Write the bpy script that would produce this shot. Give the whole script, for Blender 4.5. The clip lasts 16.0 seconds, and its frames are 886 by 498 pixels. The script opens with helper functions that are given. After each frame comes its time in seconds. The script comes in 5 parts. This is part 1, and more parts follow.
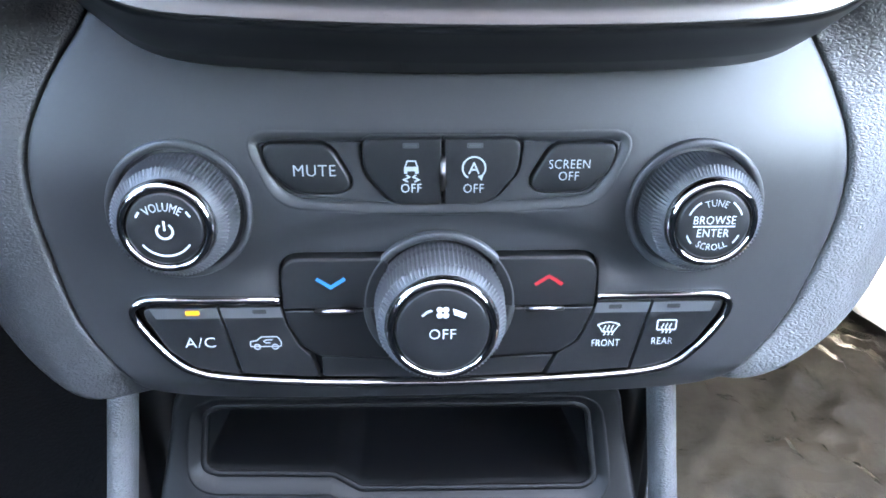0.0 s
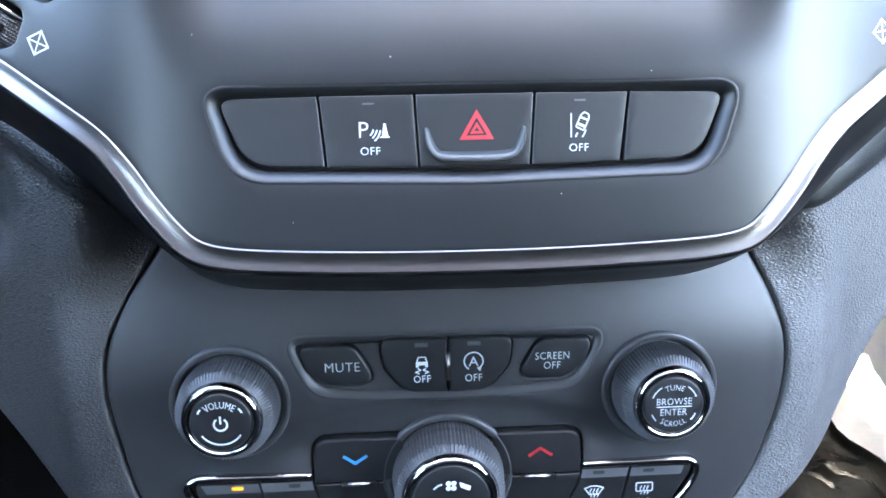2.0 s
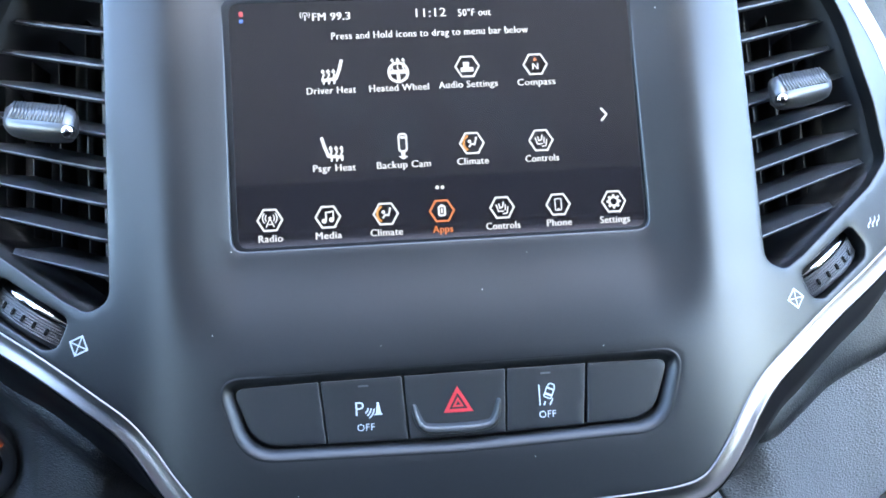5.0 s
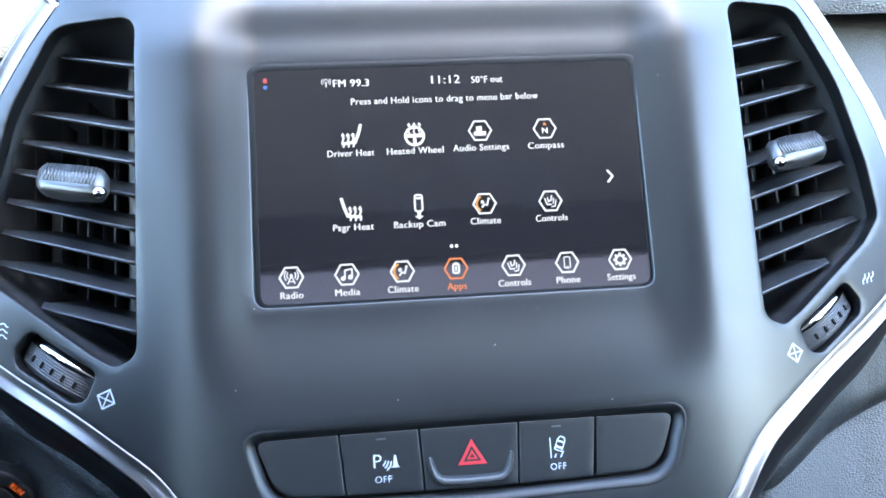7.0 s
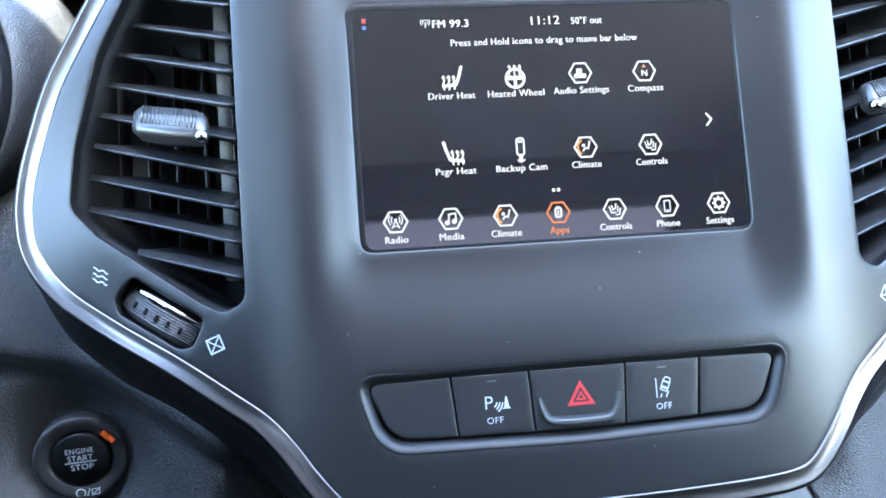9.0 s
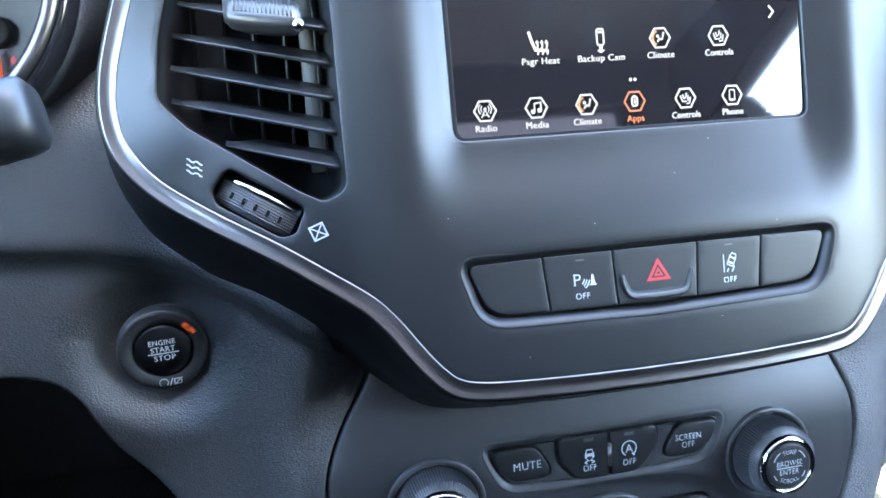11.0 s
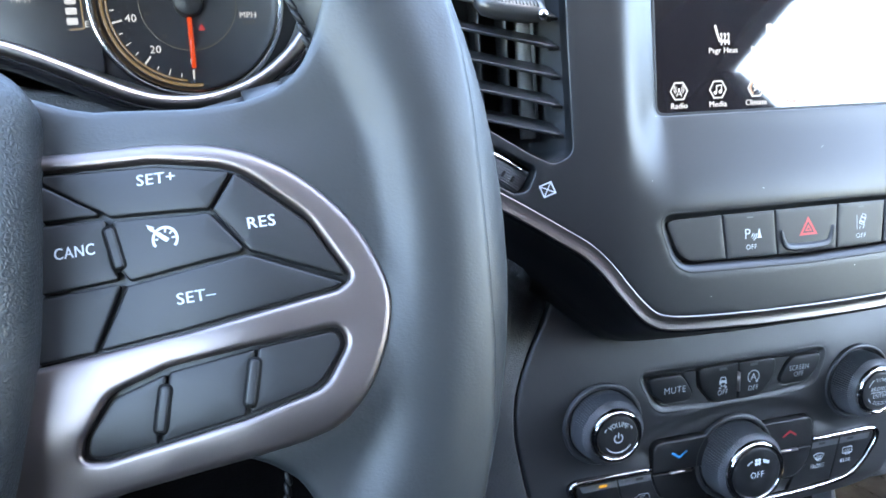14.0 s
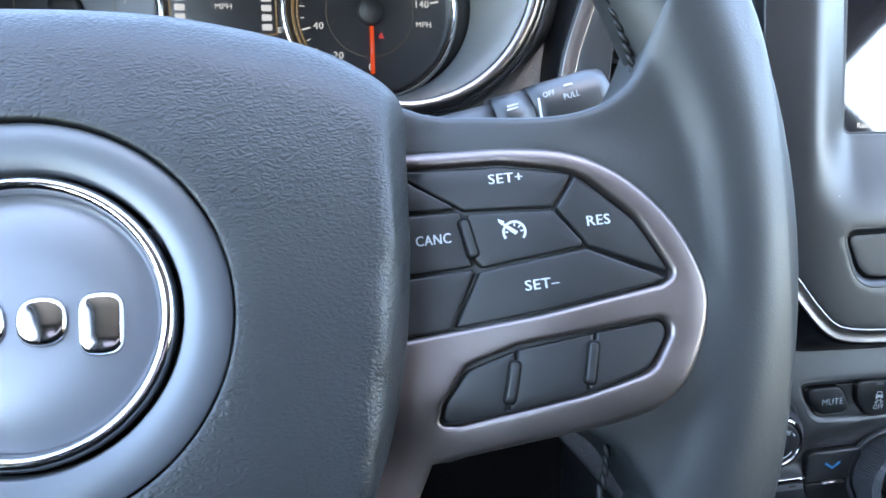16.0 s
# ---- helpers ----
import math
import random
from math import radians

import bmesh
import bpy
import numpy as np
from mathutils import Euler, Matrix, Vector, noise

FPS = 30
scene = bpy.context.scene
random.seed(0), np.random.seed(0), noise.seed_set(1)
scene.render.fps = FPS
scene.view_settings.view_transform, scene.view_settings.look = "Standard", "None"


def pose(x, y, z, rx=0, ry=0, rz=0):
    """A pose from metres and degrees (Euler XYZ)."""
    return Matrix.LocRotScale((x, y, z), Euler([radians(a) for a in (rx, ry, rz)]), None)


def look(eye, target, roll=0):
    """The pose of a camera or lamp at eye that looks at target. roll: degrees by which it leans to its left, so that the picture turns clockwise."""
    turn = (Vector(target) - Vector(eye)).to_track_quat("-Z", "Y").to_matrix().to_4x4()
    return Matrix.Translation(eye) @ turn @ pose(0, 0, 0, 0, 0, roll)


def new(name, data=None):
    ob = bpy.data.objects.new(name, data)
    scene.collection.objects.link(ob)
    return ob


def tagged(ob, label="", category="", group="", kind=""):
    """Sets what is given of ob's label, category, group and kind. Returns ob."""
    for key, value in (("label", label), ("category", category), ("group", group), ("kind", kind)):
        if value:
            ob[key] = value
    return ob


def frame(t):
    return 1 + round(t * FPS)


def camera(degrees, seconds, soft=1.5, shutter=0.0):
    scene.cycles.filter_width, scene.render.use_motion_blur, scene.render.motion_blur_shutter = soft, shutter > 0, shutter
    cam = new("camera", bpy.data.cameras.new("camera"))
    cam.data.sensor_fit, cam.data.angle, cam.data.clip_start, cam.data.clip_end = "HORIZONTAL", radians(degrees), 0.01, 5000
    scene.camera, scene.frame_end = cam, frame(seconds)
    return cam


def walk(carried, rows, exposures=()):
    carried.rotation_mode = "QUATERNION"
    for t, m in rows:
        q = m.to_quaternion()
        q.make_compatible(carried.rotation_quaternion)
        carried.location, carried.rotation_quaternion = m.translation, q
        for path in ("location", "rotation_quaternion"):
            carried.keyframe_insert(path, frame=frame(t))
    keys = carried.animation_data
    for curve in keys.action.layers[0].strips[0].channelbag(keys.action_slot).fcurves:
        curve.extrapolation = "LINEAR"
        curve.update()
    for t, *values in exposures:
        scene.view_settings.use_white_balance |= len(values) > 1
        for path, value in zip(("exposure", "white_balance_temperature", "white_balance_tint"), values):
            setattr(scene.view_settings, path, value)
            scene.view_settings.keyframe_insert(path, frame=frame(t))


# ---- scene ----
cam = camera(61.1, 16.0, soft=1.7)
PATH = [
    (0, (-0.0212, 0.0157, 0.8221), (-0.0104, 0.1847, 0.7157), 1.34),
    (0.5, (-0.021, 0.0055, 0.8326), (-0.0106, 0.1782, 0.7323), 0.99),
    (1, (-0.0231, -0.0049, 0.8453), (-0.0123, 0.1715, 0.7517), 0.77),
    (1.5, (-0.0244, -0.0112, 0.858), (-0.0142, 0.1684, 0.7708), 0.21),
    (2, (-0.0238, -0.0174, 0.8723), (-0.0134, 0.1659, 0.793), -0.35),
    (2.5, (-0.0248, -0.0226, 0.8851), (-0.014, 0.1637, 0.8133), -0.80),
    (3, (-0.0232, -0.028, 0.8963), (-0.0122, 0.1611, 0.8323), -1.35),
    (3.5, (-0.0247, -0.0311, 0.9029), (-0.0128, 0.1609, 0.8482), -1.65),
    (4, (-0.0255, -0.0343, 0.9071), (-0.0121, 0.1595, 0.8597), -2.14),
    (4.5, (-0.0237, -0.0407, 0.9118), (-0.0097, 0.1547, 0.8715), -2.51),
    (5, (-0.0229, -0.0428, 0.9173), (-0.0075, 0.1533, 0.881), -2.57),
    (5.2, (-0.0217, -0.0451, 0.9231), (-0.0065, 0.1508, 0.8858), -2.58),
    (7.3, (-0.0362, -0.0524, 0.9311), (-0.0185, 0.1448, 0.9024), -2.27),
    (7.5, (-0.0414, -0.0503, 0.9306), (-0.0234, 0.1467, 0.9014), -2.28),
    (8, (-0.0508, -0.0491, 0.9323), (-0.0324, 0.1475, 0.901), -2.64),
    (8.5, (-0.0633, -0.0465, 0.9324), (-0.0435, 0.1492, 0.8961), -2.70),
    (9, (-0.0793, -0.0471, 0.9286), (-0.0574, 0.1473, 0.8875), -2.35),
    (9.5, (-0.0971, -0.0453, 0.923), (-0.072, 0.1474, 0.876), -1.86),
    (9.7, (-0.1044, -0.0449, 0.9223), (-0.0776, 0.1468, 0.8721), -1.72),
    (11.8, (-0.1731, -0.0665, 0.9292), (-0.1297, 0.1167, 0.8616), -1.64),
    (12, (-0.1822, -0.0708, 0.9317), (-0.1378, 0.1119, 0.8635), -1.31),
    (12.5, (-0.2082, -0.077, 0.9384), (-0.16, 0.1045, 0.8696), -0.53),
    (13, (-0.2337, -0.0801, 0.9432), (-0.1831, 0.1001, 0.8728), -0.12),
    (13.5, (-0.254, -0.0789, 0.9413), (-0.2024, 0.1005, 0.8693), 0.20),
    (14, (-0.2736, -0.0775, 0.9396), (-0.2219, 0.1014, 0.8668), 0.38),
    (14.5, (-0.2907, -0.0798, 0.941), (-0.2398, 0.099, 0.8672), 0.21),
    (15, (-0.309, -0.0792, 0.9403), (-0.2604, 0.1002, 0.8664), 0.28),
    (15.5, (-0.3282, -0.0805, 0.9428), (-0.2835, 0.1002, 0.8697), 0.66),
    (16, (-0.3474, -0.08, 0.9435), (-0.3071, 0.1024, 0.872), 1.53),
]
from mathutils.geometry import delaunay_2d_cdt

EXPOSURE = 5.65
walk(cam, [(t, look(eye, target, roll)) for t, eye, target, roll in PATH], [(0.0, EXPOSURE + 1.35, 7200, 8), (2.0, EXPOSURE + 0.67, 6800, 8), (3.5, EXPOSURE + 0.34, 6600, 8), (5.0, EXPOSURE + 0.17, 6250, 6), (9.0, EXPOSURE + 0.24, 6200, 5), (11.5, EXPOSURE + 0.28, 6450, 6), (13.0, EXPOSURE + 0.12, 6750, 8), (14.5, EXPOSURE + 0.14, 6850, 8), (16.0, EXPOSURE - 0.13, 6900, 8)])

# ---- light ----
world = bpy.data.worlds.new("sky")
scene.world = world
world.use_nodes = True
wn = world.node_tree.nodes
sky = wn.new("ShaderNodeTexSky")
sky.sky_type, sky.sun_disc = "NISHITA", False
sky.sun_elevation, sky.sun_rotation = radians(50), radians(162)
wn["Background"].inputs[1].default_value = 0.12
world.node_tree.links.new(sky.outputs[0], wn["Background"].inputs[0])
sun = new("sun", bpy.data.lights.new("sun", "SUN"))
sun.data.energy, sun.data.angle, sun.data.color = 2.5, radians(0.5), (1.0, 0.95, 0.87)
sun.matrix_world = look((2.0, -6.0, 7.6), (0.0, 0.0, 0.0))


# ---- materials ----
def material(name, colour, rough=0.5, metal=0.0, size=0.001, bump=0.0, kind="noise", vary=0.12, emit=0.0, spec=0.5):
    m = bpy.data.materials.new(name)
    m.use_nodes = True
    nt = m.node_tree
    b = nt.nodes["Principled BSDF"]
    b.inputs["Metallic"].default_value = metal
    b.inputs["Specular IOR Level"].default_value = spec
    geo = nt.nodes.new("ShaderNodeTexCoord")
    big = nt.nodes.new("ShaderNodeTexNoise")
    big.inputs["Scale"].default_value, big.inputs["Detail"].default_value = 38.0, 5.0
    nt.links.new(geo.outputs["Object"], big.inputs["Vector"])
    ramp = nt.nodes.new("ShaderNodeMapRange")
    ramp.inputs["To Min"].default_value, ramp.inputs["To Max"].default_value = 1 - vary, 1 + vary
    nt.links.new(big.outputs["Fac"], ramp.inputs["Value"])
    mix = nt.nodes.new("ShaderNodeVectorMath")
    mix.operation = "SCALE"
    mix.inputs[0].default_value = [c * (0.03 if emit else 1.0) for c in colour]
    nt.links.new(ramp.outputs["Result"], mix.inputs["Scale"])
    nt.links.new(mix.outputs[0], b.inputs["Base Color"])
    rr = nt.nodes.new("ShaderNodeMapRange")
    rr.inputs["To Min"].default_value, rr.inputs["To Max"].default_value = max(0.02, rough * (1 - vary)), min(1.0, rough * (1 + vary))
    nt.links.new(big.outputs["Fac"], rr.inputs["Value"])
    nt.links.new(rr.outputs["Result"], b.inputs["Roughness"])
    if bump:
        if kind == "leather":
            # pebbled cells with creases between them, drawn out and bent unevenly
            warp = nt.nodes.new("ShaderNodeTexNoise")
            warp.inputs["Scale"].default_value, warp.inputs["Detail"].default_value = 0.45 / size, 3.0
            nt.links.new(geo.outputs["Object"], warp.inputs["Vector"])
            add = nt.nodes.new("ShaderNodeVectorMath")
            add.operation = "MULTIPLY_ADD"
            add.inputs[1].default_value = (size * 1.5,) * 3
            nt.links.new(warp.outputs["Color"], add.inputs[0])
            nt.links.new(geo.outputs["Object"], add.inputs[2])
            draw = nt.nodes.new("ShaderNodeMapping")
            draw.inputs["Rotation"].default_value = (0.0, 0.0, 0.12)
            draw.inputs["Scale"].default_value = (0.62, 1.15, 1.0)
            nt.links.new(add.outputs[0], draw.inputs["Vector"])
            tex = nt.nodes.new("ShaderNodeTexVoronoi")
            tex.feature = "DISTANCE_TO_EDGE"
            tex.inputs["Scale"].default_value = 1 / size
            nt.links.new(draw.outputs[0], tex.inputs["Vector"])
            pillow = nt.nodes.new("ShaderNodeMapRange")
            pillow.interpolation_type = "SMOOTHSTEP"
            pillow.inputs["From Max"].default_value = 0.36
            nt.links.new(tex.outputs["Distance"], pillow.inputs["Value"])
            soft = nt.nodes.new("ShaderNodeTexNoise")
            soft.inputs["Scale"].default_value, soft.inputs["Detail"].default_value = 0.22 / size, 3.0
            nt.links.new(geo.outputs["Object"], soft.inputs["Vector"])
            both = nt.nodes.new("ShaderNodeMath")
            both.operation = "MULTIPLY_ADD"
            both.inputs[1].default_value = 0.9
            nt.links.new(soft.outputs["Fac"], both.inputs[0])
            nt.links.new(pillow.outputs["Result"], both.inputs[2])
            out = both.outputs[0]
        elif kind == "brushed":
            tex = nt.nodes.new("ShaderNodeTexNoise")
            sc = nt.nodes.new("ShaderNodeMapping")
            sc.inputs["Scale"].default_value = (0.12, 1.0, 1.0)
            nt.links.new(geo.outputs["Object"], sc.inputs["Vector"])
            nt.links.new(sc.outputs[0], tex.inputs["Vector"])
            tex.inputs["Scale"].default_value = 1 / size
            out = tex.outputs["Fac"]
        else:
            tex = nt.nodes.new("ShaderNodeTexNoise")
            tex.inputs["Scale"].default_value, tex.inputs["Detail"].default_value = 1 / size, 4.0
            nt.links.new(geo.outputs["Object"], tex.inputs["Vector"])
            out = tex.outputs["Fac"]
        bp = nt.nodes.new("ShaderNodeBump")
        bp.inputs["Strength"].default_value, bp.inputs["Distance"].default_value = bump, size * 0.5
        nt.links.new(out, bp.inputs["Height"])
        nt.links.new(bp.outputs["Normal"], b.inputs["Normal"])
    if emit:
        b.inputs["Emission Color"].default_value = (*colour, 1)
        b.inputs["Emission Strength"].default_value = emit
    return m


GLOW = 2.0 ** -EXPOSURE
SATIN = material("satin_black_paint", (0.0055, 0.0059, 0.0066), 0.37, size=0.0007, bump=0.06, spec=0.42)
CTRL = material("soft_touch_panel", (0.0150, 0.0156, 0.0166), 0.47, size=0.0006, bump=0.07)
SOFT = material("soft_black_plastic", (0.007, 0.0073, 0.008), 0.44, size=0.0006, bump=0.14)
BUTTON = material("button_plastic", (0.0072, 0.0075, 0.0082), 0.43, size=0.0005, bump=0.08, spec=0.36)
WKEY = material("wheel_key_plastic", (0.0075, 0.0078, 0.0085), 0.50, size=0.0005, bump=0.06, spec=0.35)
BLACK = material("unlit_black_plastic", (0.004, 0.004, 0.004), 0.8, spec=0.1)
LIP = material("matte_black_lip", (0.0035, 0.0035, 0.004), 0.40, spec=0.22)
PIANO = material("gloss_black_plastic", (0.008, 0.008, 0.009), 0.16, vary=0.2)
DARK = material("dark_plastic", (0.012, 0.012, 0.013), 0.55, size=0.0008, bump=0.1)
CHROME = material("chrome", (0.45, 0.445, 0.45), 0.11, 1.0, vary=0.05)
SILVER = material("brushed_silver", (0.17, 0.156, 0.151), 0.30, 1.0, size=0.0008, bump=0.03, kind="brushed", vary=0.03)
BRONZE = material("satin_bronze_trim", (0.135, 0.114, 0.110), 0.40, 0.9, size=0.0006, bump=0.05)
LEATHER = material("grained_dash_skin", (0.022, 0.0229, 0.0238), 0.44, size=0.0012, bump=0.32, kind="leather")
# paler copy of the dash skin, with daylight put into its colour
LIGHTSKIN = material("daylit_grained_skin", (0.066, 0.0675, 0.069), 0.47, size=0.0013, bump=0.5, kind="leather")
PADSKIN = material("grained_airbag_skin", (0.0090, 0.0102, 0.0112), 0.45, size=0.0012, bump=0.21, kind="leather", spec=0.40)
HIDE = material("smooth_leather", (0.0118, 0.0130, 0.0136), 0.48, size=0.0011, bump=0.045, kind="leather", spec=0.42)
WHITE = material("white_print", (0.37, 0.39, 0.41), 0.55)
GREY = material("grey_print", (0.36, 0.38, 0.40), 0.55)
INK = material("worn_key_print", (0.31, 0.33, 0.35), 0.6)
RED = material("red_print", (0.26, 0.008, 0.013), 0.5)
BLUE = material("blue_print", (0.016, 0.16, 0.36), 0.5)
SMOKE = material("smoked_knurl", (0.046, 0.048, 0.052), 0.45)
PALEGREY = material("lit_band_and_rib_grey", (0.055, 0.057, 0.06), 0.45)
COLLAR = material("grey_knob_collar", (0.030, 0.031, 0.033), 0.40)
DISC = material("satin_emblem_grey", (0.125, 0.132, 0.148), 0.36, 0.5, size=0.0006, bump=0.04, kind="brushed")
SLAT = material("vent_slat_plastic", (0.015, 0.016, 0.018), 0.36, size=0.0006, bump=0.08)
HOUSING = material("vent_housing_plastic", (0.028, 0.0295, 0.032), 0.42, size=0.0006, bump=0.08)
TABGREY = material("satin_grey_paint", (0.048, 0.048, 0.049), 0.30, 0.5)
HOODGREY = material("satin_silver_paint", (0.24, 0.245, 0.25), 0.38, 0.3)
FAINT = material("display_pattern", (0.0088, 0.0084, 0.0095), 0.04, spec=0.85, vary=0.0)
RIMBLACK = material("black_pocket_rim", (0.006, 0.0063, 0.007), 0.42, spec=0.30)
CONSOLE_BLACK = material("console_plastic", (0.0032, 0.0034, 0.0037), 0.5, size=0.0006, bump=0.1, spec=0.22)
SCOOP = material("grey_scoop_edge", (0.0085, 0.009, 0.0096), 0.45)
DUST = material("pale_dust", (0.6, 0.6, 0.58), 0.8)
DISHGREY = material("satin_hub_grey", (0.064, 0.070, 0.078), 0.36, 0.25)
AMBER = material("amber_lamp", (1.0, 0.50, 0.02), 0.4, emit=1.1 * GLOW)
RUNLIT = material("orange_backlight", (1.0, 0.16, 0.02), 0.4, emit=0.75 * GLOW)
NEEDLE = material("needle_orange", (1.0, 0.10, 0.02), 0.4, emit=0.7 * GLOW)
PIXWHITE = material("display_white", (0.95, 0.92, 0.93), 0.4, emit=0.9 * GLOW)
PIXORANGE = material("display_orange", (1.0, 0.25, 0.03), 0.4, emit=0.8 * GLOW)
PIXAMBER = material("display_amber", (1.0, 0.40, 0.03), 0.4, emit=0.7 * GLOW)
PIXRED = material("display_red", (0.9, 0.05, 0.04), 0.4, emit=0.6 * GLOW)
PIXBLUE = material("display_blue", (0.10, 0.25, 0.9), 0.4, emit=0.6 * GLOW)
GAUGELIT = material("gauge_white", (0.85, 0.86, 0.9), 0.4, emit=0.8 * GLOW)
GAUGEDIM = material("gauge_cream", (0.55, 0.48, 0.30), 0.4, emit=0.15 * GLOW)
TAN = material("gauge_tan_ring", (0.75, 0.50, 0.20), 0.4, emit=0.30 * GLOW)
GLASS = material("dark_display_glass", (0.006, 0.0055, 0.0065), 0.04, vary=0.0, spec=0.85)
GLASS.node_tree.nodes["Principled BSDF"].inputs["Emission Color"].default_value = (1.0, 0.88, 1.0, 1)
GLASS.node_tree.nodes["Principled BSDF"].inputs["Emission Strength"].default_value = 0.007 * GLOW
DIALFACE = material("dial_face", (0.012, 0.012, 0.014), 0.35)
CARPET = material("dark_carpet", (0.0045, 0.0045, 0.0045), 0.95, size=0.004, bump=0.8, spec=0.08)
FILM = material("plastic_film", (0.055, 0.051, 0.043), 0.14, size=0.016, bump=0.35, vary=0.5)
SUNWHITE = material("sunlit_film_white", (0.85, 0.82, 0.76), 0.7)
HEADLINER = material("headliner", (0.48, 0.475, 0.465), 0.9, size=0.003, bump=0.3)
TRIMDARK = material("cabin_trim", (0.005, 0.005, 0.0053), 0.7, size=0.002, bump=0.3, spec=0.12)
TINT = bpy.data.materials.new("tinted_glass")
TINT.use_nodes = True
tn = TINT.node_tree
clear, shine, blend = tn.nodes.new("ShaderNodeBsdfTransparent"), tn.nodes.new("ShaderNodeBsdfGlossy"), tn.nodes.new("ShaderNodeMixShader")
clear.inputs["Color"].default_value = (0.25, 0.23, 0.235, 1)
shine.inputs["Roughness"].default_value = 0.03
blend.inputs["Fac"].default_value = 0.05
tn.links.new(clear.outputs[0], blend.inputs[1])
tn.links.new(shine.outputs[0], blend.inputs[2])
tn.links.new(blend.outputs[0], tn.nodes["Material Output"].inputs["Surface"])
ASPHALT = material("worn_asphalt", (0.11, 0.108, 0.104), 0.9, size=0.02, bump=0.4)


# ---- shapes, in millimetres of a face's own plane: u right, v up, w towards the viewer ----
def face(x, y, z, lean, yaw=0.0):
    """The pose of a plane whose top leans back by that many degrees."""
    return pose(x, y, z, 0, 0, yaw) @ pose(0, 0, 0, 90 - lean, 0, 0)


def thing(name, m, label, category, group=""):
    ob = new(name)
    ob.empty_display_size = 0.02
    ob.matrix_world = m
    return tagged(ob, label, category, group)


def part(name, bm, mat, parent=None, label="", smooth=True):
    if smooth:
        for f in bm.faces:
            f.smooth = True
    me = bpy.data.meshes.new(name)
    bm.to_mesh(me)
    bm.free()
    me.materials.append(mat)
    ob = new(name, me)
    ob.parent = parent
    if label:
        ob["label"] = label
    return ob


def sstep(a, b, x):
    t = min(1.0, max(0.0, (x - a) / (b - a)))
    return t * t * (3 - 2 * t)


def rpoly(pts, seg=6):
    """A polygon of (u, v, corner radius)."""
    out, n = [], len(pts)
    for i in range(n):
        p, a, b = (Vector(pts[k % n][:2]) for k in (i, i - 1, i + 1))
        r = pts[i][2] if len(pts[i]) > 2 else 0.0
        if r <= 0:
            out.append(tuple(p))
            continue
        da, db = (a - p), (b - p)
        la, lb = da.length, db.length
        da, db = da / la, db / lb
        half = math.acos(max(-1, min(1, da.dot(db)))) / 2
        d = min(r / math.tan(half), la * 0.49, lb * 0.49)
        p0, p1 = p + da * d, p + db * d
        for k in range(seg + 1):
            t = k / seg
            out.append(tuple((1 - t) ** 2 * p0 + 2 * t * (1 - t) * p + t * t * p1))
    return out


def rect(u, v, wide, high, r=0.0):
    return rpoly([(u - wide / 2, v - high / 2, r), (u + wide / 2, v - high / 2, r), (u + wide / 2, v + high / 2, r), (u - wide / 2, v + high / 2, r)], 4)


def spline(pts, seg=6, closed=False):
    n, out = len(pts), []
    P = [Vector(p) for p in pts]
    for i in range(n if closed else n - 1):
        if closed:
            a, b, c, d = P[i - 1], P[i], P[(i + 1) % n], P[(i + 2) % n]
        else:
            a, b, c, d = P[max(i - 1, 0)], P[i], P[i + 1], P[min(i + 2, n - 1)]
        for k in range(seg):
            t = k / seg
            out.append(tuple(0.5 * ((2 * b) + (c - a) * t + (2 * a - 5 * b + 4 * c - d) * t * t + (3 * b - a - 3 * c + d) * t ** 3)))
    if not closed:
        out.append(tuple(P[-1]))
    return out


def area(poly):
    return 0.5 * sum(a[0] * b[1] - b[0] * a[1] for a, b in zip(poly, poly[1:] + poly[:1]))


def ccw(poly):
    return list(poly) if area(poly) > 0 else list(poly)[::-1]


def dense(poly, step):
    out = []
    for a, b in zip(poly, poly[1:] + poly[:1]):
        k = max(1, int(math.hypot(b[0] - a[0], b[1] - a[1]) / step))
        out += [(a[0] + (b[0] - a[0]) * i / k, a[1] + (b[1] - a[1]) * i / k) for i in range(k)]
    return out


def inset(poly, d):
    """A counter-clockwise polygon moved inwards by d."""
    out, n = [], len(poly)
    for i in range(n):
        a, p, b = poly[i - 1], poly[i], poly[(i + 1) % n]
        e, f = Vector((p[0] - a[0], p[1] - a[1])), Vector((b[0] - p[0], b[1] - p[1]))
        if e.length < 1e-9 or f.length < 1e-9:
            out.append(p)
            continue
        e.normalize(), f.normalize()
        na, nb = Vector((-e.y, e.x)), Vector((-f.y, f.x))
        m = na + nb
        m = m / max(0.35, m.dot(na)) if m.length > 1e-6 else na
        out.append((p[0] + m.x * d, p[1] + m.y * d))
    return out


def inside(poly, pts):
    x, y = pts[:, 0], pts[:, 1]
    odd = np.zeros(len(pts), bool)
    q = np.array(poly)
    for (x0, y0), (x1, y1) in zip(q, np.roll(q, -1, 0)):
        if y0 != y1:
            odd ^= ((y0 > y) != (y1 > y)) & (x < (x1 - x0) * (y - y0) / (y1 - y0) + x0)
    return odd


def flat(u, v):
    return 0.0


